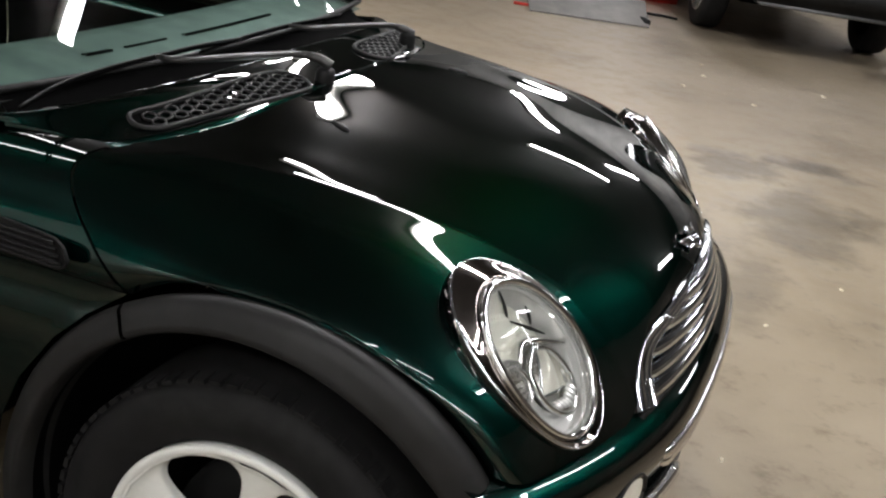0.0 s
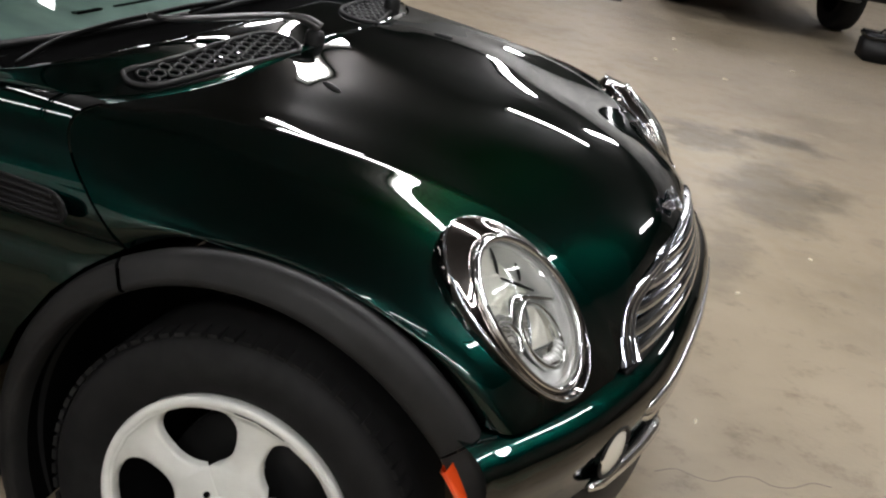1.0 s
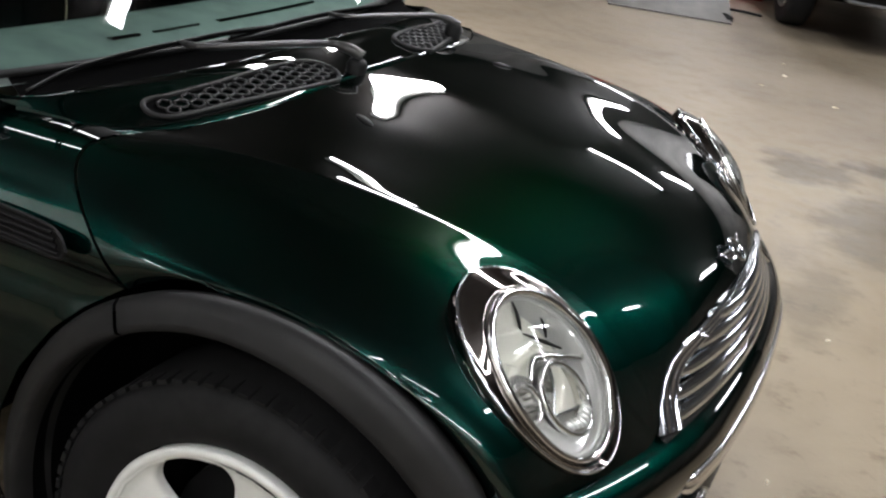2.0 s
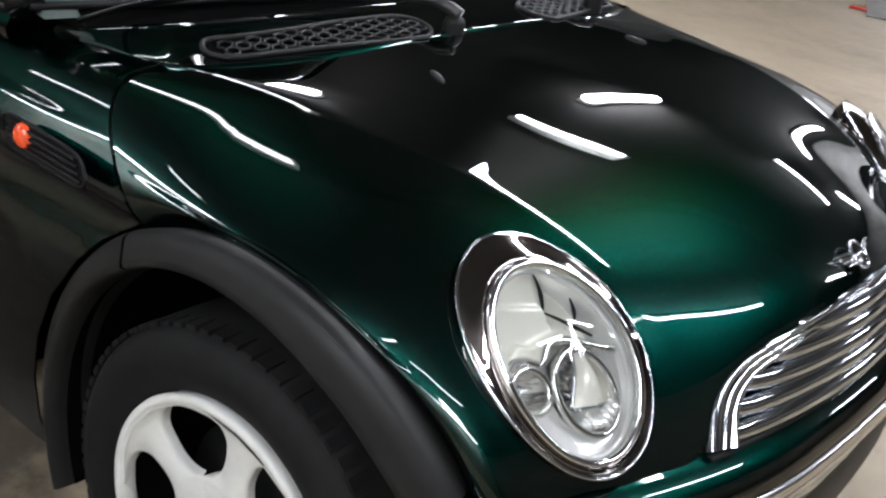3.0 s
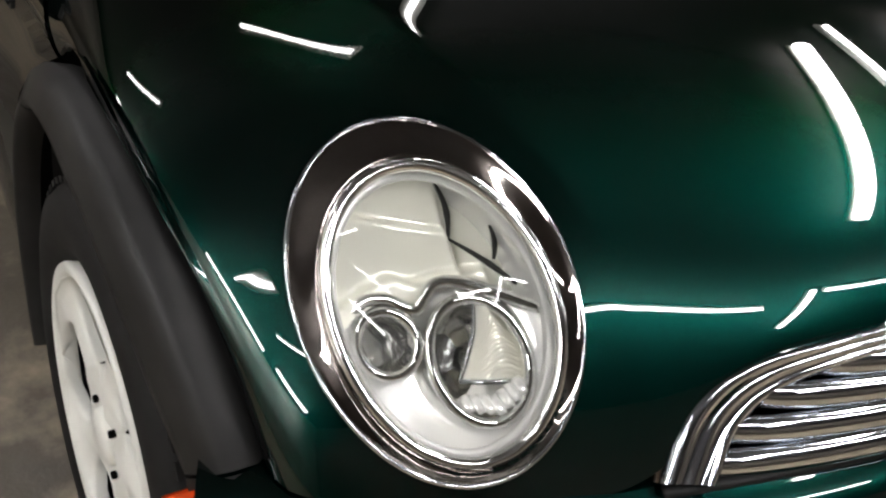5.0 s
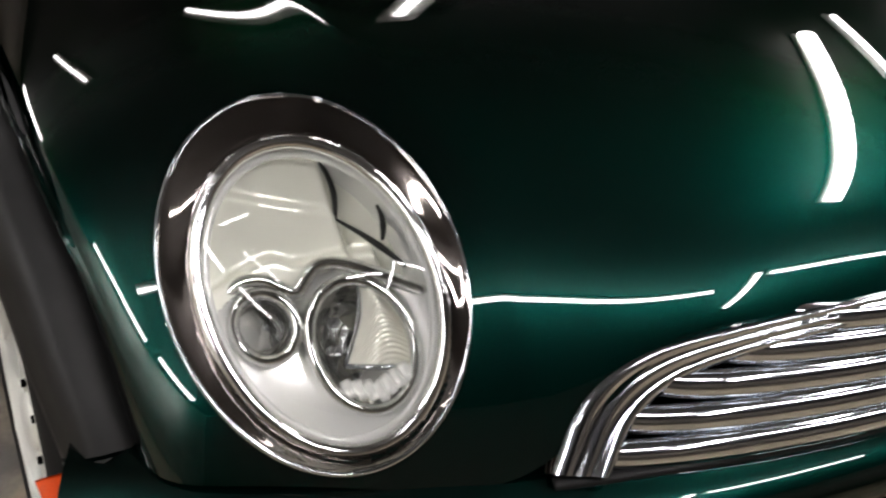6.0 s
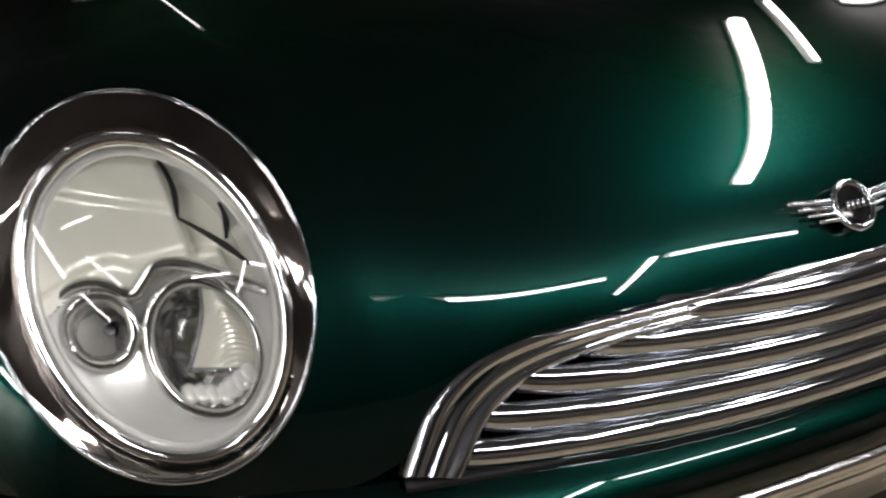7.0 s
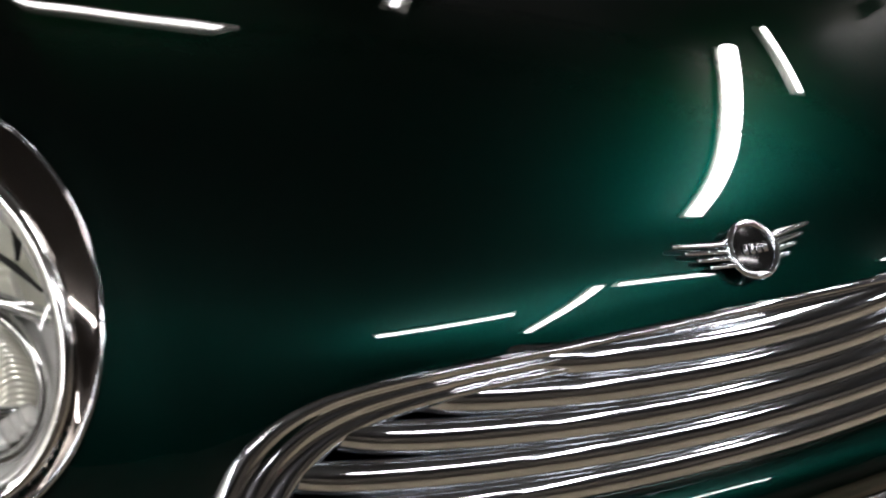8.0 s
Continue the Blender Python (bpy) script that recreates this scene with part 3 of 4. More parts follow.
def arch_trim(side, a0, a1, name):
    m = (lambda P: np.asarray(P)) if side < 0 else flipped
    n = 60
    a = np.linspace(a0, a1, n)
    lead = np.interp(a, [20, 38, 50, 66, 84, 103, 122, 200], [0.05, 0.034, 0.02, 0.007, 0, 0, 0.004, 0.01])
    tight = np.interp(a, [20, 38, 50, 66, 84, 200], [0.015, 0.014, 0.011, 0.005, 0.001, 0])
    broad = np.interp(a, [20, 45, 70, 100, 200], [0.010, 0.012, 0.008, 0, -0.003])
    prof = [(0.412, -0.750), (0.424, -0.776), (0.4295, -0.801), (0.424, -0.812), (0.410, -0.819), (0.396, -0.826), (0.388, -0.828), (0.383, -0.823), (0.379, -0.808), (0.376, -0.76)]
    P = np.array([arc(a0, a1, n, r - tight if r > 0.42 else r - tight - broad * np.clip((0.42 - r) / 0.03, 0, 1), y + lead) for r, y in prof])
    part(name, sheet(m(P), flip=side > 0), TRIM, car, "matt dark plastic wheel arch trim")
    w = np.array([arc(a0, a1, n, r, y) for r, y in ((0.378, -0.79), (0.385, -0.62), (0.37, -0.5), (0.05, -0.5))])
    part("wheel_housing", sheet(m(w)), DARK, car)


for side in (-1, 1):
    arch_trim(side, 38, 121.5, "arch_trim")
    arch_trim(side, 122.5, 200, "arch_trim")


def lathe(profile, n, y_axis=True):
    """Profile of (radius, along) turned round the wheel's axle (y)."""
    t = np.linspace(0, 2 * math.pi, n, endpoint=False)
    return np.array([[(r * math.cos(a), y, r * math.sin(a)) for a in t] for r, y in profile])


def wheel(at, steer, side):
    w = empty("wheel", "", "", car, at)
    tagged(w, "white five-spoke wheel with a black tyre")
    w.rotation_euler = (0, 0, steer if side < 0 else math.pi + steer)
    tread = [(0.205, 0.19), (0.26, 0.20), (0.292, 0.185), (0.300, 0.165), (0.3025, 0.11), (0.3025, 0.07), (0.300, 0.03), (0.294, 0.012), (0.285, 0.0), (0.25, -0.008), (0.222, 0.0), (0.207, 0.012)]
    tyre = part("tyre", sheet(lathe(tread, 96), False, True), RUBBER, w, "black rubber tyre")
    blocks = []
    for i in range(72):
        a = 2 * math.pi * i / 72
        turn = Matrix.Rotation(-a, 4, "Y")
        blocks.append(box((0.007, 0.034, 0.017), turn @ Vector((0.2995, 0.026, 0)), 0.0, turn))
    part("tread", join(*blocks), RUBBER, w, smooth=False)
    lip = [(0.198, 0.10), (0.2005, 0.03), (0.206, 0.008), (0.2075, 0.001), (0.206, -0.004), (0.201, -0.0055), (0.196, -0.0045), (0.192, -0.002), (0.1895, 0.005), (0.189, 0.012), (0.190, 0.02)]
    part("rim", sheet(lathe(lip, 96), False, True), WHITE, w, "white painted rim")
    for i in range(5):
        rows = []
        turns = [-1 + k / 9 for k in range(19)]
        bends = [(0.138 + math.copysign(0.0515 * abs(math.sin(math.pi / 2 * q)) ** 0.78, q), 25.5 * math.cos(math.pi / 2 * q) ** 0.78 if abs(q) < 1 else 0.0) for q in turns]
        for r, gap in [(0.03, 0.0), (0.05, 0.0), (0.07, 0.0), (0.08, 0.0)] + bends + [(0.1915, 0.0), (0.194, 0.0)]:
            half = radians(36 - gap)
            face = float(np.interp(r, [0.03, 0.06, 0.1, 0.15, 0.18, 0.192], [0.008, 0.008, 0.010, 0.010, 0.006, -0.0015]))
            line = []
            for q, back in ((-1, 0.017), (-1, 0.009), (-0.985, 0.005), (-0.94, 0.002), (-0.8, 0.0), (-0.45, -0.003), (0, -0.005), (0.45, -0.003), (0.8, 0.0), (0.94, 0.002), (0.985, 0.005), (1, 0.009), (1, 0.017)):
                b_ = back * (1 if abs(q) < 0.9 else min(1.0, 0.1 + gap / 8))
                a = radians(79 + 72 * i) + half * q
                line.append((r * math.cos(a), face + b_, r * math.sin(a)))
            rows.append(line)
        part("spoke", sheet(np.array(rows)), WHITE, w, "broad white spoke")
    hub = [(0.0, -0.004), (0.025, -0.004), (0.032, 0.0), (0.034, 0.002), (0.036, 0.009)]
    part("hub", sheet(lathe(hub, 48), False, True), WHITE, w, "white hub with a centre cap")
    for i in range(4):
        a = radians(45 + 90 * i)
        part("wheel_nut", sheet(lathe([(0, 0.0005), (0.004, 0.0005), (0.005, 0.002), (0.005, 0.012)], 12) + np.array([0.045 * math.cos(a), 0.0, 0.045 * math.sin(a)]), False, True), DARK, w)
    part("brake_disc", sheet(lathe([(0.0, 0.09), (0.06, 0.085), (0.135, 0.085), (0.135, 0.11)], 48), False, True), BLACK, w, "dark brake disc")
    # near-black barrel: the shade inside the wheel is put into its colour
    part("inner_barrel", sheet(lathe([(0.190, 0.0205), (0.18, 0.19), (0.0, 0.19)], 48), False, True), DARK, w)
    return w


wheel((0.009, -0.800, 0.291), 0.03, -1)
wheel((0, 0.79, 0.300), 0.03, 1)
wheel((-2.467, -0.79, 0.300), 0.0, -1)
wheel((-2.467, 0.79, 0.300), 0.0, 1)

# ---- bumper and grille ----
PLAN = [(0.560, 0.0), (0.555, -0.16), (0.542, -0.32), (0.511, -0.46), (0.462, -0.60), (0.405, -0.715), (0.375, -0.77), (0.362, -0.80)]


def plan(n):
    half = spline([(x, y, 0) for x, y in PLAN], n)
    full = np.concatenate([flipped(half)[::-1], half[1:]])
    t = np.gradient(full, axis=0)
    out = np.stack([-t[:, 1], t[:, 0], 0 * t[:, 0]], 1)
    return full, out / np.linalg.norm(out, axis=1)[:, None]


def band(prof, n=70, keep=None):
    p, o = plan(n)
    if keep is not None:
        sel = abs(p[:, 1]) <= keep
        p, o = p[sel], o[sel]
    return np.array([p + o * off + np.array([0, 0, z]) for off, z in prof])


part("bumper", sheet(band([(-0.06, 0.555), (-0.032, 0.553), (-0.008, 0.549), (0.010, 0.541), (0.022, 0.530), (0.030, 0.515), (0.033, 0.498), (0.032, 0.478), (0.026, 0.455), (0.018, 0.430), (0.013, 0.405), (0.012, 0.385)])), PAINT, car, "dark green painted front bumper")
part("lower_bumper", sheet(band([(0.010, 0.387), (0.014, 0.375), (0.016, 0.34), (0.012, 0.28), (-0.005, 0.22), (-0.06, 0.18)])), BLACK, car, "black lower bumper with an air intake")
p_, o_ = plan(70)
strip = band([(0.024, 0.501), (0.036, 0.499), (0.040, 0.493), (0.038, 0.486), (0.034, 0.482), (0.038, 0.478), (0.040, 0.471), (0.037, 0.463), (0.024, 0.459)], keep=0.435)
core = band([(0.022, 0.480)], keep=0.435)
strip = core + (strip - core) * np.clip((0.437 - abs(strip[0, :, 1])) / 0.03, 0, 1)[None, :, None] ** 0.5
part("chrome_strip", sheet(strip), STRIP, car, "wide twin-ridged chrome strip on the bumper")
for s in (-1, 1):
    sel = (s * p_[:, 1] > 0.27) & (s * p_[:, 1] < 0.56)
    bar = (p_ + o_ * 0.026 + np.array([0, 0, 0.400]))[sel]
    part("chrome_strip", tube(bar, np.interp(np.linspace(0, 1, len(bar)), [0, 0.1, 0.9, 1], [0.006, 0.0135, 0.0135, 0.006]), 14), STRIP, car, "short bright chrome strip below the fog lamp")
# ---- grille ----
TOP = [(0.508, 0.0, 0.673), (0.501, -0.15, 0.667), (0.486, -0.27, 0.655), (0.470, -0.352, 0.634), (0.474, -0.405, 0.604), (0.499, -0.442, 0.556)]
LOW = [(0.516, 0.0, 0.650), (0.511, -0.14, 0.646), (0.500, -0.240, 0.636), (0.487, -0.315, 0.612), (0.493, -0.362, 0.587), (0.518, -0.400, 0.556)]


def mirrored(half):
    h = np.asarray(half)
    return np.concatenate([flipped(h)[::-1], h[1:]])


grille = empty("grille", "", "", car)
tagged(grille, "chrome radiator grille with horizontal bars")
outer, inner = mirrored(spline(TOP, 50)), mirrored(spline(LOW, 50))
out = np.array([0.78, 0, 0.62])
rows = [outer - 0.02 * out]
for i in range(13):
    q = i / 12
    rows.append(outer * (1 - q) + inner * q + out * (0.007 + 0.0035 * abs(math.sin(3 * math.pi * q))))
rows.append(inner - 0.03 * out)
part("grille_frame", sheet(np.array(rows), flip=True), CHROME, grille, "ribbed chrome surround")
for i, z in zip((-1, 0, 1, 2, 3), (0.654, 0.633, 0.610, 0.587, 0.565)):
    w = (0.275, 0.330, 0.370, 0.403, 0.20)[i]
    w += 0.016
    yy = np.linspace(-w, w, 61)
    x = 0.529 + 0.008 * i - 0.010 * (abs(yy) / w) ** 14 - (0.52, 0.44, 0.37, 0.31, 0.60)[i] * yy**2
    path = np.stack([x, yy, z - 0.02 * yy**2], 1)
    ang = np.linspace(0, 2 * math.pi, 20, endpoint=False)
    rows = np.array([path + np.array([0.944, 0, 0.33]) * 0.0120 * math.cos(t) + np.array([0.33, 0, -0.944]) * 0.0136 * math.sin(t) for t in ang])
    part("grille_bar", sheet(rows, True, False), CHROME, grille, "polished chrome bar")
# near-black sheet that paints the shade behind the bars
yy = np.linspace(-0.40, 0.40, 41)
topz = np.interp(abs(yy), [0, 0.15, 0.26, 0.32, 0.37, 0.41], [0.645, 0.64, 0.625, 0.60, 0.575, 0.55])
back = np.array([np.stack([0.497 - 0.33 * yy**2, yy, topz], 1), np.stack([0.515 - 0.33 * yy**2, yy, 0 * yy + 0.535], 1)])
part("grille_back", sheet(back), DARK, grille, "near-black sheet painting the shaded gap behind the bars")
lip = np.linspace(-0.44, 0.44, 45)
part("grille_sill", tube(np.stack([0.552 - 0.24 * lip**2, lip, 0 * lip + 0.549], 1), 0.006, 8), BLACK, grille)

# ---- emblem on the nose ----
EMBLEM = np.array([0.481, 0.0, 0.702])
normal = unit((0.62, 0, 0.78))
across, up_ = np.array([0, 1.0, 0]), np.cross(normal, (0, 1.0, 0))
up_ = up_ if up_[2] > 0 else -up_
badge = empty("bonnet_badge", "", "", car)
tagged(badge, "round winged chrome badge with a black centre")
centre = EMBLEM + normal * 0.008
part("badge_ring", tube(ellipse(centre, across * 0.0215, up_ * 0.0215, 48), 0.0032, 8, True), CHROME, badge)
disc = np.array([centre + (r * 0.0205) * (np.cos(t) * across + np.sin(t) * up_) + normal * 0.002 * (1 - r * r) for r in (0, 0.4, 0.7, 1.0) for t in np.linspace(0, 2 * math.pi, 32, endpoint=False)]).reshape(4, 32, 3)
part("badge_disc", sheet(disc, False, True), BLACK_GLOSS, badge, "black badge centre")
bar = [box((0.0032, 0.0028, 0.008), (0, 0, 0)) for _ in range(4)]
marks = []
for k, (v, f) in enumerate(bar):
    v = v[:, :1] * normal + (v[:, 1:2] + (k - 1.5) * 0.0062) * across + v[:, 2:] * up_ + centre + normal * 0.0025
    marks.append((v, f))
part("badge_mark", join(*marks), CHROME, badge)
for s in (-1, 1):
    for k in range(4):
        h = 0.0125 - 0.0072 * k
        reach = 0.066 - 0.009 * k
        a, b = centre + s * across * 0.019 + up_ * (h * 0.75 - 0.002), centre + s * across * reach + up_ * (h + 0.002)
        path = a + np.linspace(0, 1, 8)[:, None] * (b - a) - normal * np.linspace(0, 0.006, 8)[:, None]
        part("badge_wing", tube(path, np.linspace(0.0033, 0.0016, 8), 6), CHROME, badge)

# ---- washer nozzles ----
for s in (-1, 1):
    ang = np.linspace(0, 2 * math.pi, 20, endpoint=False)
    P = np.array([[(-0.118 + 0.022 * u * math.cos(t), -0.303 - 0.008 * u * math.cos(t) + 0.007 * u * math.sin(t), 0.0) for t in ang] for u in (1, 0.92, 0.7, 0.4, 0.01)])
    hit = BONNET_TREE.ray_cast(Vector((-0.118, -0.303, 1.2)), Vector((0, 0, -1)))[0]
    P[..., 2] = hit.z - 0.09 * (P[..., 0] + 0.118) + np.array([-0.003, 0.002, 0.004, 0.005, 0.005])[:, None]
    part("washer_nozzle", sheet(P * np.array([1, -s, 1.0]), False, True), TRIM, car, "small dark grey washer nozzle")

# ---- scuttle with vents, behind the bonnet ----
REAR = HALF[0][HALF[0][:, 1] > -0.628]
FRONT = [(float(np.interp(-y, -REAR[:, 1], REAR[:, 0])) - 0.004, y, float(np.interp(-y, -REAR[:, 1], REAR[:, 2]))) for y in (0.0, -0.08, -0.16, -0.25, -0.33, -0.41, -0.48, -0.55, -0.60)]
FRONT += [(-0.375, -0.638, 0.8215), (-0.44, -0.652, 0.8235), (-0.51, -0.668, 0.824)]
ROLL = [(-0.352, 0.0, 0.875), (-0.352, -0.08, 0.874), (-0.354, -0.16, 0.873), (-0.359, -0.25, 0.871), (-0.366, -0.33, 0.869), (-0.379, -0.41, 0.866), (-0.395, -0.49, 0.862), (-0.416, -0.56, 0.857), (-0.440, -0.612, 0.851), (-0.470, -0.643, 0.842), (-0.503, -0.662, 0.834), (-0.540, -0.674, 0.828)]
front, roll = spline(FRONT, 70), spline(ROLL, 70)
rows = [front + np.array([0, 0, -0.012])]
for q, lift in ((0, 0), (0.15, 0.06), (0.3, 0.15), (0.45, 0.27), (0.6, 0.42), (0.72, 0.57), (0.82, 0.72), (0.9, 0.86), (0.96, 0.955), (1.0, 1.0)):
    r = front + (roll - front) * q
    r[:, 2] = front[:, 2] + (roll[:, 2] - front[:, 2]) * lift
    rows.append(r)
rows += [roll + np.array([-dx, 0, dz]) for dx, dz in ((0.004, 0.0009), (0.009, 0.0016), (0.015, 0.0018), (0.020, 0.0008), (0.024, -0.002), (0.028, -0.008), (0.030, -0.02), (0.031, -0.045))]
half = np.array(rows)
part("scuttle_panel", sheet(np.concatenate([flipped(half)[:, ::-1], half[:, 1:]], 1)), PAINT, car, "glossy dark green panel between bonnet and windscreen")
SC_TREE = BVHTree.FromPolygons([tuple(p) for p in sheet(half)[0]], sheet(half)[1])


def on_scuttle(x, y):
    hit = SC_TREE.ray_cast(Vector((x, -abs(y), 1.2)), Vector((0, 0, -1)))[0]
    return hit.z if hit else 0.84


# corners of the vent in plan: inner front, outer front, outer rear, inner rear
VENT = [(-0.237, -0.191), (-0.252, -0.267), (-0.285, -0.403), (-0.315, -0.523), (-0.332, -0.552), (-0.353, -0.562), (-0.371, -0.552), (-0.372, -0.533), (-0.360, -0.49), (-0.345, -0.396), (-0.332, -0.251), (-0.322, -0.183), (-0.302, -0.155), (-0.275, -0.152), (-0.250, -0.168)]


def vent(s):
    v = empty("bonnet_vent", "", "", car)
    tagged(v, "dark grey plastic mesh vent below the windscreen")
    loop = spline([(x, y, 0) for x, y in VENT + VENT[:1]], 81)[:-1]
    loop[:, 2] = [on_scuttle(x, y) + 0.0025 for x, y in loop[:, :2]]
    side = np.array([1, -s, 1.0])
    part("vent_frame", tube(loop * side, 0.0042, 8, True), TRIM, v)
    c = loop.mean(0)
    # near-black sheet over the panel paints the shade in the mesh's holes
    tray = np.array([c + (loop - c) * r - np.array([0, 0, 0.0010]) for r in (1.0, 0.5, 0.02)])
    part("vent_hole_shade", sheet(tray * side, False, True), DARK, v)
    poly = loop[:, :2]

    def within(x, y):
        n, k = False, len(poly) - 1
        for i in range(len(poly)):
            if (poly[i][1] > y) != (poly[k][1] > y) and x < (poly[k][0] - poly[i][0]) * (y - poly[i][1]) / (poly[k][1] - poly[i][1]) + poly[i][0]:
                n = not n
            k = i
        return n

    bits = []
    pitch = 0.0235
    for i in range(-2, 9):
        for j in range(-1, 26):
            y = -0.08 - j * pitch
            x = -0.26 - i * 0.0185 - 0.20 * max(0.0, -y - 0.12)
            x += (j % 2) * 0.00925
            if not within(x, y):
                continue
            ring = []
            for k in range(6):
                a = math.pi * k / 3
                px, py = x + 0.0105 * math.sin(a) + 0.2 * 0, y + 0.0130 * math.cos(a)
                ring.append((px, py, on_scuttle(px, py) + 0.0034))
            if not all(within(p[0], p[1]) for p in ring):
                continue
            bits.append(tube(np.array(ring) * side, 0.0024, 5, True))
    part("vent_mesh", join(*bits), TRIM, v, "honeycomb mesh")


vent(1)
vent(-1)

# ---- wings behind the bonnet's gap, sides, doors ----
SHUT = HALF[0][HALF[0][:, 1] < -0.632]
below = np.array([(ARCH[0] - math.sqrt(max(0.432**2 - (z - ARCH[1]) ** 2, 0)), y, z) for y, z in ((-0.797, 0.63), (-0.803, 0.58), (-0.806, 0.50), (-0.806, 0.42), (-0.803, 0.34), (-0.795, 0.26), (-0.78, 0.20))])
edge = np.concatenate([SHUT, below]) + np.array([-0.004, 0, 0])
DOOR_X = -0.66


def wing(s, x_from, x_to, name, label):
    n = 14
    rows = []
    for i in range(n):
        q = i / (n - 1)
        row = edge.copy()
        start = edge[:, 0] if x_from is None else np.full(len(edge), x_from)
        row[:, 0] = start * (1 - q) + x_to * q
        back = row[:, 0] + 0.35
        row[:, 1] += np.clip(back, -0.5, 0) * 0.035 * np.clip((row[:, 2] - 0.2) / 0.3, 0, 1)
        # sharp ledge above the side vent
        row[:, 1] -= 0.006 / (1 + np.exp((row[:, 2] - 0.752) / 0.003)) * np.clip(-row[:, 0] * 6 - 1.7, 0, 1)
        rows.append(row)
    ob = part(name, sheet(np.array(rows) * np.array([1, -s, 1.0]), flip=s > 0), PAINT, car, label)
    k = ob.modifiers.new("thickness", "SOLIDIFY")
    k.thickness, k.offset, k.use_rim = 0.003, -1, False
    return ob


for s in (1, -1):
    m = np.array([1, -s, 1.0])
    wing(s, None, DOOR_X + 0.003, "wing_panel", "glossy dark green panel behind the wheel arch")
    wing(s, DOOR_X - 0.003, -1.80, "door", "glossy dark green door")
    wing(s, -1.806, -2.95, "rear_quarter", "glossy dark green rear quarter")
    # side vent with slats and the orange repeater
    sv = empty("side_vent", "", "", car)
    tagged(sv, "dark slatted side vent with a round orange repeater lamp")
    Y = -0.806
    loop = spline([(-0.282, Y, 0.706), (-0.295, Y, 0.728), (-0.33, Y, 0.737), (-0.46, Y - 0.004, 0.742), (-0.475, Y - 0.004, 0.72), (-0.46, Y - 0.004, 0.698), (-0.34, Y - 0.002, 0.693), (-0.295, Y, 0.693), (-0.282, Y, 0.706)], 61)[:-1]
    part("vent_surround", tube(loop * m, 0.0028, 8, True), BLACK, sv)
    c = loop.mean(0)
    part("vent_plate", sheet(np.array([loop, c + (loop - c) * 0.02]) * m, False, True), BLACK, sv)
    for k in range(4):
        z = 0.700 + 0.0098 * k
        path = np.array([(-0.292 - 0.004 * k, Y - 0.003, z), (-0.37, Y - 0.005, z + 0.002), (-0.462, Y - 0.007, z + 0.004)])
        part("vent_slat", tube(spline(path, 12) * m, 0.0032, 6), BLACK, sv)
    dome = np.array([[(-0.424 + r * 0.0195 * math.cos(t), Y - 0.004 - 0.013 * math.sqrt(max(0, 1 - r * r)), 0.722 + r * 0.0195 * math.sin(t)) for t in np.linspace(0, 2 * math.pi, 24, endpoint=False)] for r in (0.02, 0.3, 0.55, 0.75, 0.9, 1.0)])
    part("repeater", sheet(dome * m, False, True), ORANGE, sv, "round orange repeater lamp")
    # shoulder seal, pillar, side glass
    top = np.stack([np.linspace(-0.60, -2.9, 30), np.full(30, -0.715), np.full(30, 0.843)], 1)
    part("window_seal", tube(top * m, 0.012, 8), BLACK_GLOSS, car, "black rubber seal along the side windows")
    sill_in = top.copy()
    sill_in[:, 2] -= 0.03
    sill_in[:, 1] = -0.735
    part("shoulder", sheet(np.array([sill_in + np.array([0, 0.004, -0.012]), sill_in + np.array([0, 0.0, 0.004]), top + np.array([0, -0.008, -0.002]), top]) * m), PAINT, car)
    glass_low = np.stack([np.linspace(-0.62, -2.75, 20), np.full(20, -0.71), np.full(20, 0.855)], 1)
    glass_high = np.stack([np.linspace(-1.02, -2.6, 20), np.full(20, -0.56), np.full(20, 1.31)], 1)
    part("side_glass", sheet(np.array([glass_low, glass_high]) * m), SCREEN, car)
    part("windscreen_pillar", tube(np.array([(-0.56, -0.725, 0.86), (-0.80, -0.67, 1.09), (-1.06, -0.605, 1.325)]) * m, (0.030, 0.026, 0.026), 10), BLACK_GLOSS, car, "gloss black windscreen pillar")
    part("door_pillar", tube(np.array([(-0.66, -0.715, 0.85), (-0.88, -0.665, 1.07), (-1.08, -0.60, 1.30)]) * m, 0.006, 8), CHROME, car, "bright window frame edge")

# ---- windscreen, wipers, cabin ----
yy = np.linspace(-0.72, 0.72, 41)
low = np.stack([-0.485 - 0.05 * (yy / 0.6) ** 2, yy, 0.862 + 0 * yy], 1)
high = np.stack([-1.00 - 0.06 * (yy / 0.6) ** 2, yy * 0.84, 1.335 - 0.02 * (yy / 0.6) ** 2], 1)
rows = np.array([low * (1 - q) + high * q + np.array([0.02, 0, 0.025]) * math.sin(math.pi * q) for q in np.linspace(0, 1, 12)])
g = part("windscreen", sheet(rows), SCREEN, car, "green-tinted windscreen")
g.visible_shadow = False
part("windscreen_edge", tube(low, 0.007, 8), BLACK, car, "black rubber strip")
tray = low[abs(low[:, 1]) < 0.66]
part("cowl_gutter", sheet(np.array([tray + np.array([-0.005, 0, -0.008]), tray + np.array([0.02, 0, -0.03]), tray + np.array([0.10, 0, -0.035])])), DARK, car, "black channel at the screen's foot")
roof = np.array([[(x, y, 1.345 + 0.05 * math.sin(math.pi * min(1, (x + 3.0) / 1.97)) ** 0.5 - 0.03 * (y / 0.55) ** 4) for y in np.linspace(-0.565, 0.565, 21)] for x in np.linspace(-1.0, -2.85, 16)])
part("roof", sheet(roof), PAINT, car, "dark green roof")
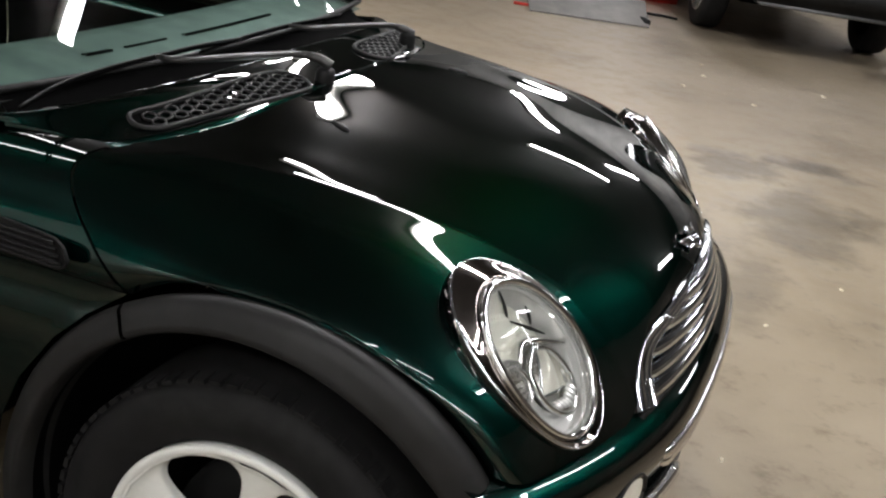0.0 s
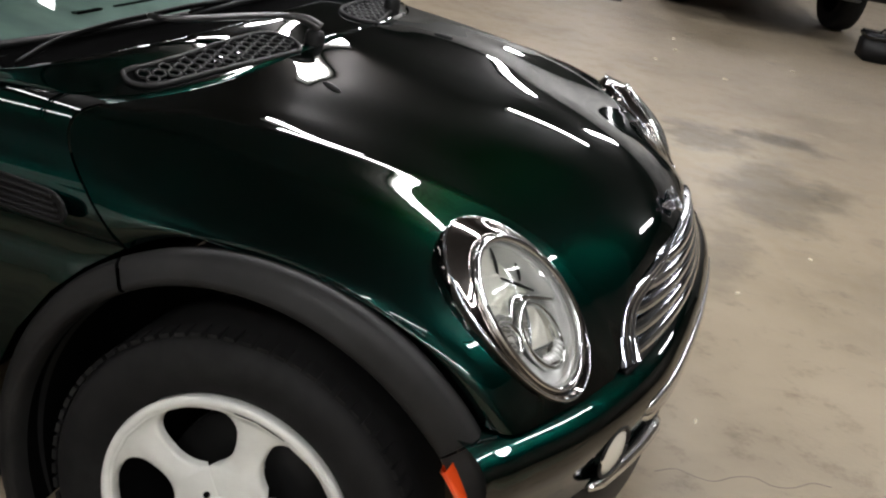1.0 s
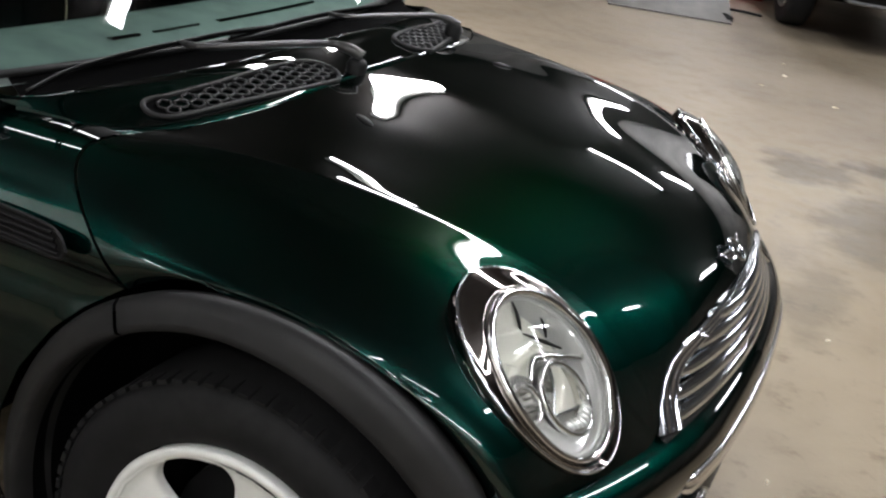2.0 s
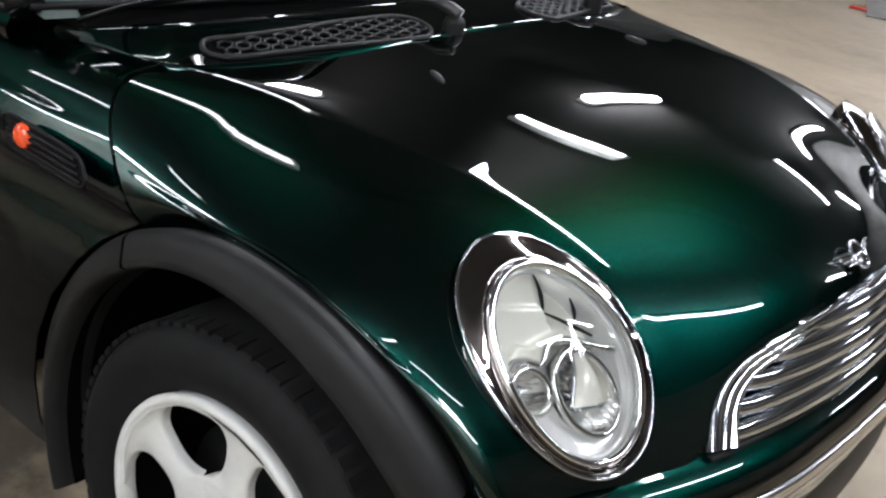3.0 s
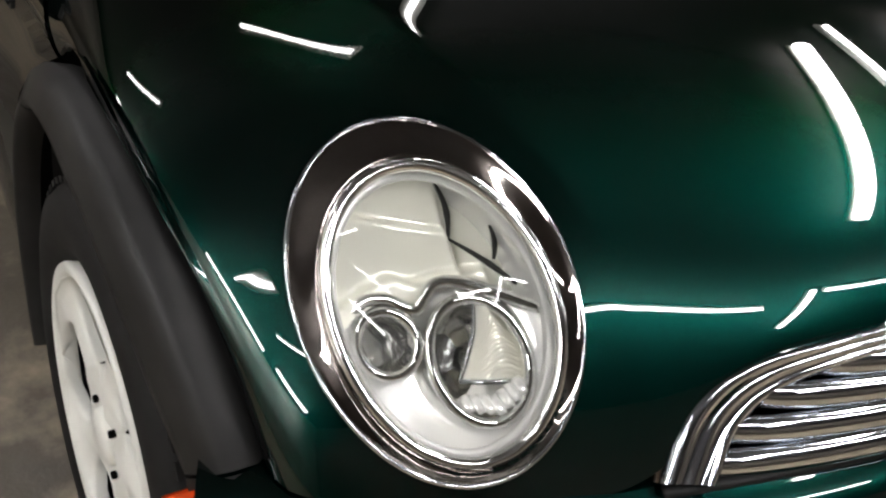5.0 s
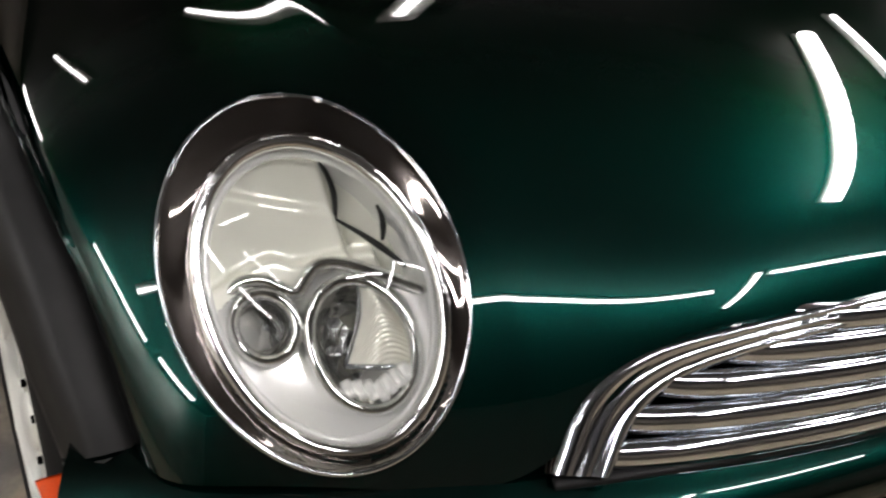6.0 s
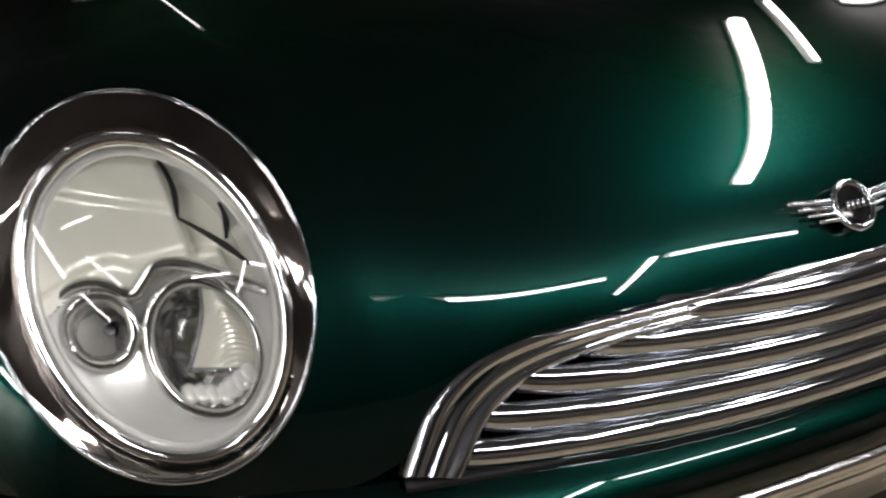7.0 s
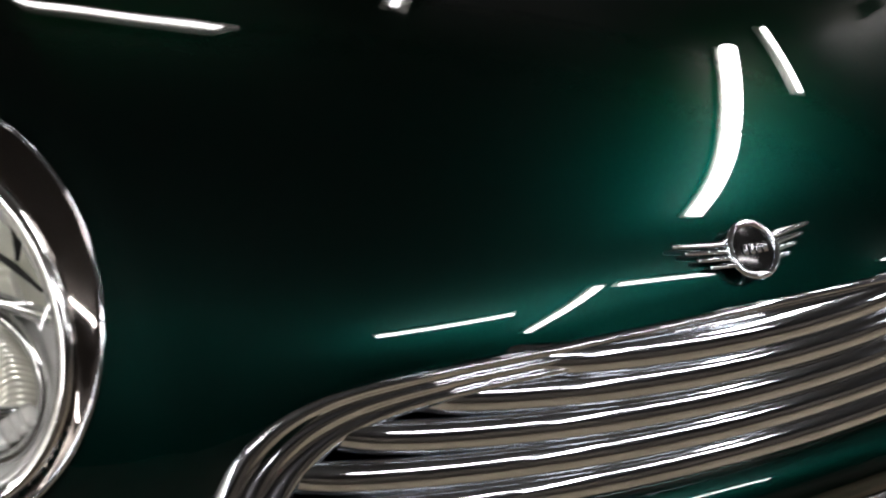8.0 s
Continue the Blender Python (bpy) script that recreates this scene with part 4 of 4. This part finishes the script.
tail = np.array([np.stack([np.full(21, x), np.linspace(-w, w, 21), np.full(21, z)], 1) for x, w, z in ((-2.85, 0.565, 1.33), (-2.98, 0.69, 0.86), (-3.05, 0.70, 0.80), (-3.06, 0.78, 0.6), (-3.0, 0.78, 0.22))])
part("tailgate", sheet(tail), PAINT, car)
part("cabin_floor", box((2.3, 1.5, 0.04), (-1.75, 0, 0.24)), DARK, car)
dash = np.array([np.stack([x + 0.03 * (yy / 0.6) ** 2 * -1, yy * 0.98, np.full(41, z)], 1) for x, z in ((-0.50, 0.845), (-0.60, 0.861), (-0.67, 0.867), (-0.71, 0.864), (-0.735, 0.845), (-0.75, 0.80), (-0.75, 0.5))])
DASH = material("grey_green_dashboard", (0.14, 0.175, 0.16), 0.6)
colour(DASH, ramp(DASH, noise_of(DASH, 9, 3), [(0.3, (0.085, 0.11, 0.098)), (0.7, (0.16, 0.20, 0.18))]))
bump(DASH, noise_of(DASH, 500, 2), 0.2, 0.0005)
part("dashboard", sheet(dash), DASH, car, "dark grey-green dashboard top")
# demister slots let into the dashboard top
for y0, y1, wide in ((-0.06, 0.31, 0.009), (-0.36, -0.29, 0.012), (-0.25, -0.12, 0.004)):
    y = np.linspace(y0, y1, 15)
    x = -0.594 - 0.03 * (y / 0.6) ** 2
    z = 0.8605 + 0.003
    slot = np.array([np.stack([x + dx, y, np.full(15, z + dx * 0.16 + dz)], 1) for dx, dz in ((wide / 2, -0.004), (wide / 2, 0), (-wide / 2, 0), (-wide / 2, -0.004))])
    part("demister_slot", sheet(slot), DARK, car, "dark slot in the dashboard top")

WIPER = material("dark_wiper_enamel", (0.030, 0.029, 0.028), 0.3)


def wiper(pivot, arm_line, blade_line):
    w = empty("wiper", "", "", car)
    tagged(w, "dark grey windscreen wiper resting at the screen's foot")
    cap = np.array([[(pivot[0] + r * math.cos(t), pivot[1] + r * math.sin(t), pivot[2] + h) for t in np.linspace(0, 2 * math.pi, 20, endpoint=False)] for r, h in ((0.022, -0.03), (0.019, 0.0), (0.019, 0.022), (0.016, 0.030), (0.008, 0.034), (0.001, 0.034))])
    part("pivot", sheet(cap, False, True), BLACK, w)
    arm = spline(arm_line, 40)
    part("arm", tube(arm, np.interp(np.linspace(0, 1, 40), [0, 0.15, 0.3, 0.9, 1], [0.012, 0.010, 0.0065, 0.0055, 0.004]), 10), WIPER, w, "dark enamelled wiper arm")
    blade = spline(blade_line, 40)
    part("blade", tube(blade, np.interp(np.linspace(0, 1, 40), [0, 0.5, 1], [0.002, 0.0032, 0.002]), 8, flat=1.4), DARK, w, "black rubber blade")
    part("blade_spine", tube(blade + np.array([0.002, 0, 0.006]), 0.0018, 6), TRIM, w, "thin metal spine of the blade")


wiper((-0.243, -0.118, 0.850), [(-0.235, -0.115, 0.886), (-0.262, -0.125, 0.898), (-0.303, -0.15, 0.900), (-0.363, -0.283, 0.900), (-0.395, -0.362, 0.900), (-0.425, -0.372, 0.897), (-0.462, -0.345, 0.889)],
      [(-0.445, -0.715, 0.868), (-0.468, -0.60, 0.877), (-0.476, -0.46, 0.881), (-0.472, -0.32, 0.883), (-0.468, -0.19, 0.884), (-0.452, -0.08, 0.884)])
wiper((-0.285, 0.40, 0.846), [(-0.275, 0.405, 0.872), (-0.30, 0.39, 0.884), (-0.335, 0.37, 0.886), (-0.39, 0.24, 0.886), (-0.42, 0.16, 0.886), (-0.465, 0.15, 0.884)],
      [(-0.468, -0.20, 0.874), (-0.474, 0.0, 0.877), (-0.472, 0.16, 0.879), (-0.462, 0.40, 0.876)])

# ---- bumper fittings ----
def at_plan(y, off, z):
    i = abs(p_[:, 1] - y).argmin()
    return p_[i] + o_[i] * off + np.array([0, 0, z]), o_[i]


for s in (-1, 1):
    c, n = at_plan(s * 0.512, 0.026, 0.452)
    fog = empty("fog_lamp", "", "", car)
    tagged(fog, "round fog lamp in the lower bumper")
    side_ = unit(np.cross(n, (0, 0, 1)))
    up3 = np.cross(side_, n)
    ring = ellipse(c + n * 0.006, side_ * 0.043, up3 * 0.043, 40)
    part("fog_rim", tube(ring, 0.0035, 8, True), TRIM, fog)
    P = np.array([c + r * (ellipse((0, 0, 0), side_ * 0.041, up3 * 0.041, 40)) + n * (0.004 + 0.010 * (1 - r * r)) for r in (1, 0.8, 0.5, 0.2, 0.01)])
    part("fog_glass", sheet(P, False, True), MILKY, fog, "pale round fog lamp glass")
    # orange side marker at the front of the wheel arch
    a = np.radians(np.linspace(36, 23, 12))
    strip = np.array([np.stack([ARCH[0] + r * np.cos(a), y + np.linspace(0, 0.016, 12), ARCH[1] + r * np.sin(a)], 1) for r, y in ((0.360, -0.79), (0.3615, -0.812), (0.366, -0.817), (0.373, -0.817), (0.375, -0.79))])
    part("side_marker", sheet(strip * np.array([1, -s, 1.0])), ORANGE, car, "slim orange side marker lamp")
    low_arch = np.array([arc(37.5, -8, 40, r - 0.015 - 0.010 * min(1.0, max(0.0, (0.42 - r) / 0.03)), y + np.linspace(0.034, 0.05, 40)) for r, y in ((0.424, -0.776), (0.4295, -0.801), (0.424, -0.812), (0.410, -0.819), (0.396, -0.826), (0.388, -0.828), (0.383, -0.823), (0.379, -0.808), (0.376, -0.76))])
    part("bumper_arch_trim", sheet(low_arch * np.array([1, -s, 1.0])), TRIM, car, "matt dark plastic arch trim on the bumper")

# ---- things further off on the floor ----
def far_wheel(parent, at, turn, r=0.34):
    w = empty("wheel", "", "", parent, at)
    w.rotation_euler = (0, 0, turn)
    tread = [(r * 0.6, 0.20), (r * 0.85, 0.215), (r * 0.97, 0.20), (r, 0.17), (r, 0.05), (r * 0.97, 0.015), (r * 0.85, 0.0), (r * 0.62, 0.006)]
    part("tyre", sheet(lathe(tread, 48), False, True), RUBBER, w)
    part("rim", sheet(lathe([(r * 0.62, 0.01), (r * 0.6, 0.0), (r * 0.57, 0.03), (r * 0.5, 0.05), (r * 0.2, 0.03), (0.001, 0.02)], 48), False, True), material("wheel_alloy", (0.55, 0.55, 0.53), 0.3, 1.0), w, "bright alloy rim")
    for i in range(6):
        a = math.pi * i / 3
        path = np.array([(r * q * math.cos(a), 0.025, r * q * math.sin(a)) for q in (0.12, 0.3, 0.56)])
        part("spoke", tube(path, (0.03, 0.022, 0.028), 8), CHROME, w)


def parked_car():
    ob = empty("parked_car", "dark grey off-road car parked on the concrete floor", "car")
    body = material("dark_grey_car_paint", (0.02, 0.02, 0.022), 0.25, 0.3, Coat_Weight=0.8)

    def loft(rows):
        return sheet(np.array([[(sx * w, y, z) for sx, z in ((-1, z0), (-1.04, z0 * 0.5 + z1 * 0.5), (-0.94, z1), (0, z1 + 0.03), (0.94, z1), (1.04, z0 * 0.5 + z1 * 0.5), (1, z0))] for y, w, z0, z1 in rows]))

    part("body", loft([(-0.80, 0.70, 0.55, 0.85), (-0.74, 0.82, 0.48, 1.0), (0.35, 0.85, 0.45, 1.06), (0.75, 0.86, 0.45, 1.08), (3.3, 0.86, 0.45, 1.08), (3.55, 0.80, 0.5, 1.0)]), body, ob, "dark grey painted body")
    part("cabin", loft([(0.7, 0.80, 1.0, 1.1), (1.25, 0.68, 1.0, 1.68), (2.9, 0.68, 1.0, 1.70), (3.4, 0.76, 1.0, 1.12)]), BLACK_GLOSS, ob, "dark windows and roof")
    part("front_bumper", box((1.68, 0.16, 0.24), (0, -0.80, 0.50), 0.05), TRIM, ob, "dark plastic bumper")
    part("skid_plate", box((1.1, 0.20, 0.03), (0, -0.74, 0.365), 0.01), material("dull_grey_metal", (0.2, 0.2, 0.2), 0.5, 0.5), ob, "grey skid plate")
    part("underbody", box((1.3, 4.0, 0.16), (0, 1.4, 0.40), 0.03), DARK, ob)
    part("front_panel", box((1.5, 0.05, 0.35), (0, -0.78, 0.78), 0.02), BLACK_GLOSS, ob)
    for x, y in ((-0.72, 0), (0.72, 0), (-0.72, 2.65), (0.72, 2.65)):
        far_wheel(ob, (x + (0.12 if x > 0 else -0.12), y, 0.34), math.pi / 2 if x > 0 else -math.pi / 2)
    ob.matrix_basis = pose(0.335, 7.98, 0, 0, 0, 20.6)
    return ob


parked_car()

RED = material("scuffed_red_plastic", (0.50, 0.035, 0.02), 0.45)
colour(RED, ramp(RED, noise_of(RED, 9), [(0.3, (0.35, 0.02, 0.012)), (0.7, (0.6, 0.05, 0.03))]))
GREY = material("worn_grey_sheet", (0.17, 0.165, 0.155), 0.55)
colour(GREY, ramp(GREY, noise_of(GREY, 6, 6), [(0.3, (0.075, 0.07, 0.062)), (0.7, (0.15, 0.14, 0.125))]))
ramp_ob = empty("low_ramp", "worn grey sheet-metal ramp lying on the floor", "ramp")
deck = [(-0.55, -0.20, 0.012), (0.45, -0.30, 0.012), (0.62, 0.30, 0.13), (-0.42, 0.42, 0.11)]
top_ = np.array(deck + [(x, y, max(z - 0.03, 0.0)) for x, y, z in deck])
part("deck", (top_, [(0, 1, 2, 3), (7, 6, 5, 4), (0, 4, 5, 1), (1, 5, 6, 2), (2, 6, 7, 3), (3, 7, 4, 0)]), GREY, ramp_ob, smooth=False)
part("support", box((0.9, 0.05, 0.085), (0.08, 0.30, 0.043), 0.004), BLACK, ramp_ob)
part("side_rail", box((0.05, 0.5, 0.05), (0.46, 0.02, 0.028), 0.004), BLACK, ramp_ob)
ramp_ob.matrix_basis = pose(-1.22, 6.95, 0, 0, 0, 32)
crate = empty("red_crate", "scuffed red plastic crate on the floor", "crate")
part("crate_body", join(box((0.42, 0.03, 0.26), (0, -0.15, 0.13), 0.006), box((0.42, 0.03, 0.26), (0, 0.15, 0.13), 0.006), box((0.03, 0.27, 0.26), (-0.195, 0, 0.13), 0.006), box((0.03, 0.27, 0.26), (0.195, 0, 0.13), 0.006)), RED, crate)
part("crate_base", box((0.36, 0.27, 0.03), (0, 0, 0.018)), BLACK, crate)
crate.matrix_basis = pose(-0.98, 8.75, 0, 0, 0, 25)
crate.location.z = 0.0
second = copy_thing(crate, pose(-1.75, 8.5, 0, 0, 0, -12))
bar_ob = tagged(part("pry_bar", tube([(-0.16, 0, 0.014), (0.02, 0.0, 0.014), (0.14, 0.05, 0.016)], 0.013, 8), RED), "short red-brown steel bar on the floor", "tool")
bar_ob.matrix_basis = pose(-1.62, 6.72, 0, 0, 0, 20)
hook_ob = tagged(part("hose_piece", tube([(-0.15, 0, 0.012), (0.0, 0.02, 0.012), (0.15, -0.03, 0.012)], 0.011, 8), BLACK), "short black rubber hose on the floor", "hose")
hook_ob.matrix_basis = pose(-0.72, 7.7, 0, 0, 0, 15)
chest = empty("tool_box", "black plastic tool box on the floor", "tool box")
part("box_body", box((0.42, 0.26, 0.16), (0, 0, 0.08), 0.012), BLACK, chest)
part("box_lid", box((0.43, 0.27, 0.05), (0, 0, 0.187), 0.012), BLACK_GLOSS, chest)
part("box_handle", tube([(-0.1, 0, 0.21), (-0.08, 0, 0.24), (0.08, 0, 0.24), (0.1, 0, 0.21)], 0.009, 8), BLACK, chest)
chest.matrix_basis = pose(1.42, 7.0, 0, 0, 0, 12)

FLECK = material("pale_paint_flake", (0.75, 0.68, 0.52), 0.6)
for x, y, r in ((-0.03, 5.42, 0.03), (-0.10, 4.95, 0.02), (0.36, 4.85, 0.025), (0.757, 5.655, 0.03), (-0.10, 5.82, 0.016), (0.663, 0.489, 0.011), (0.70, 1.42, 0.012), (0.93, 1.95, 0.014)):
    n = 9
    rr = [r * random.uniform(0.5, 1.1) for _ in range(n)]
    ring = [(rr[i] * math.cos(2 * math.pi * i / n), rr[i] * 0.6 * math.sin(2 * math.pi * i / n)) for i in range(n)]
    P = np.array([[(a * q, b * q, z) for a, b in ring] for q, z in ((1.0, 0.0), (0.95, 0.003), (0.6, 0.005), (0.01, 0.0045))])
    fl = tagged(part("paint_flake", sheet(P, False, True), FLECK), "small pale flake lying on the concrete floor", "debris", "flakes on the floor")
    fl.matrix_basis = pose(x, y, 0, 0, 0, random.uniform(0, 180))
crack = [(0.60 + 0.045 * i, 0.20 + 0.02 * i + 0.02 * math.sin(i * 1.7), 0.0) for i in range(10)]
tagged(part("floor_crack", tube(spline(crack, 60), 0.0016, 6, flat=0.3), material("dark_crack_dirt", (0.15, 0.125, 0.10), 0.9)), "thin dark crack in the concrete floor", "crack", kind="structure")
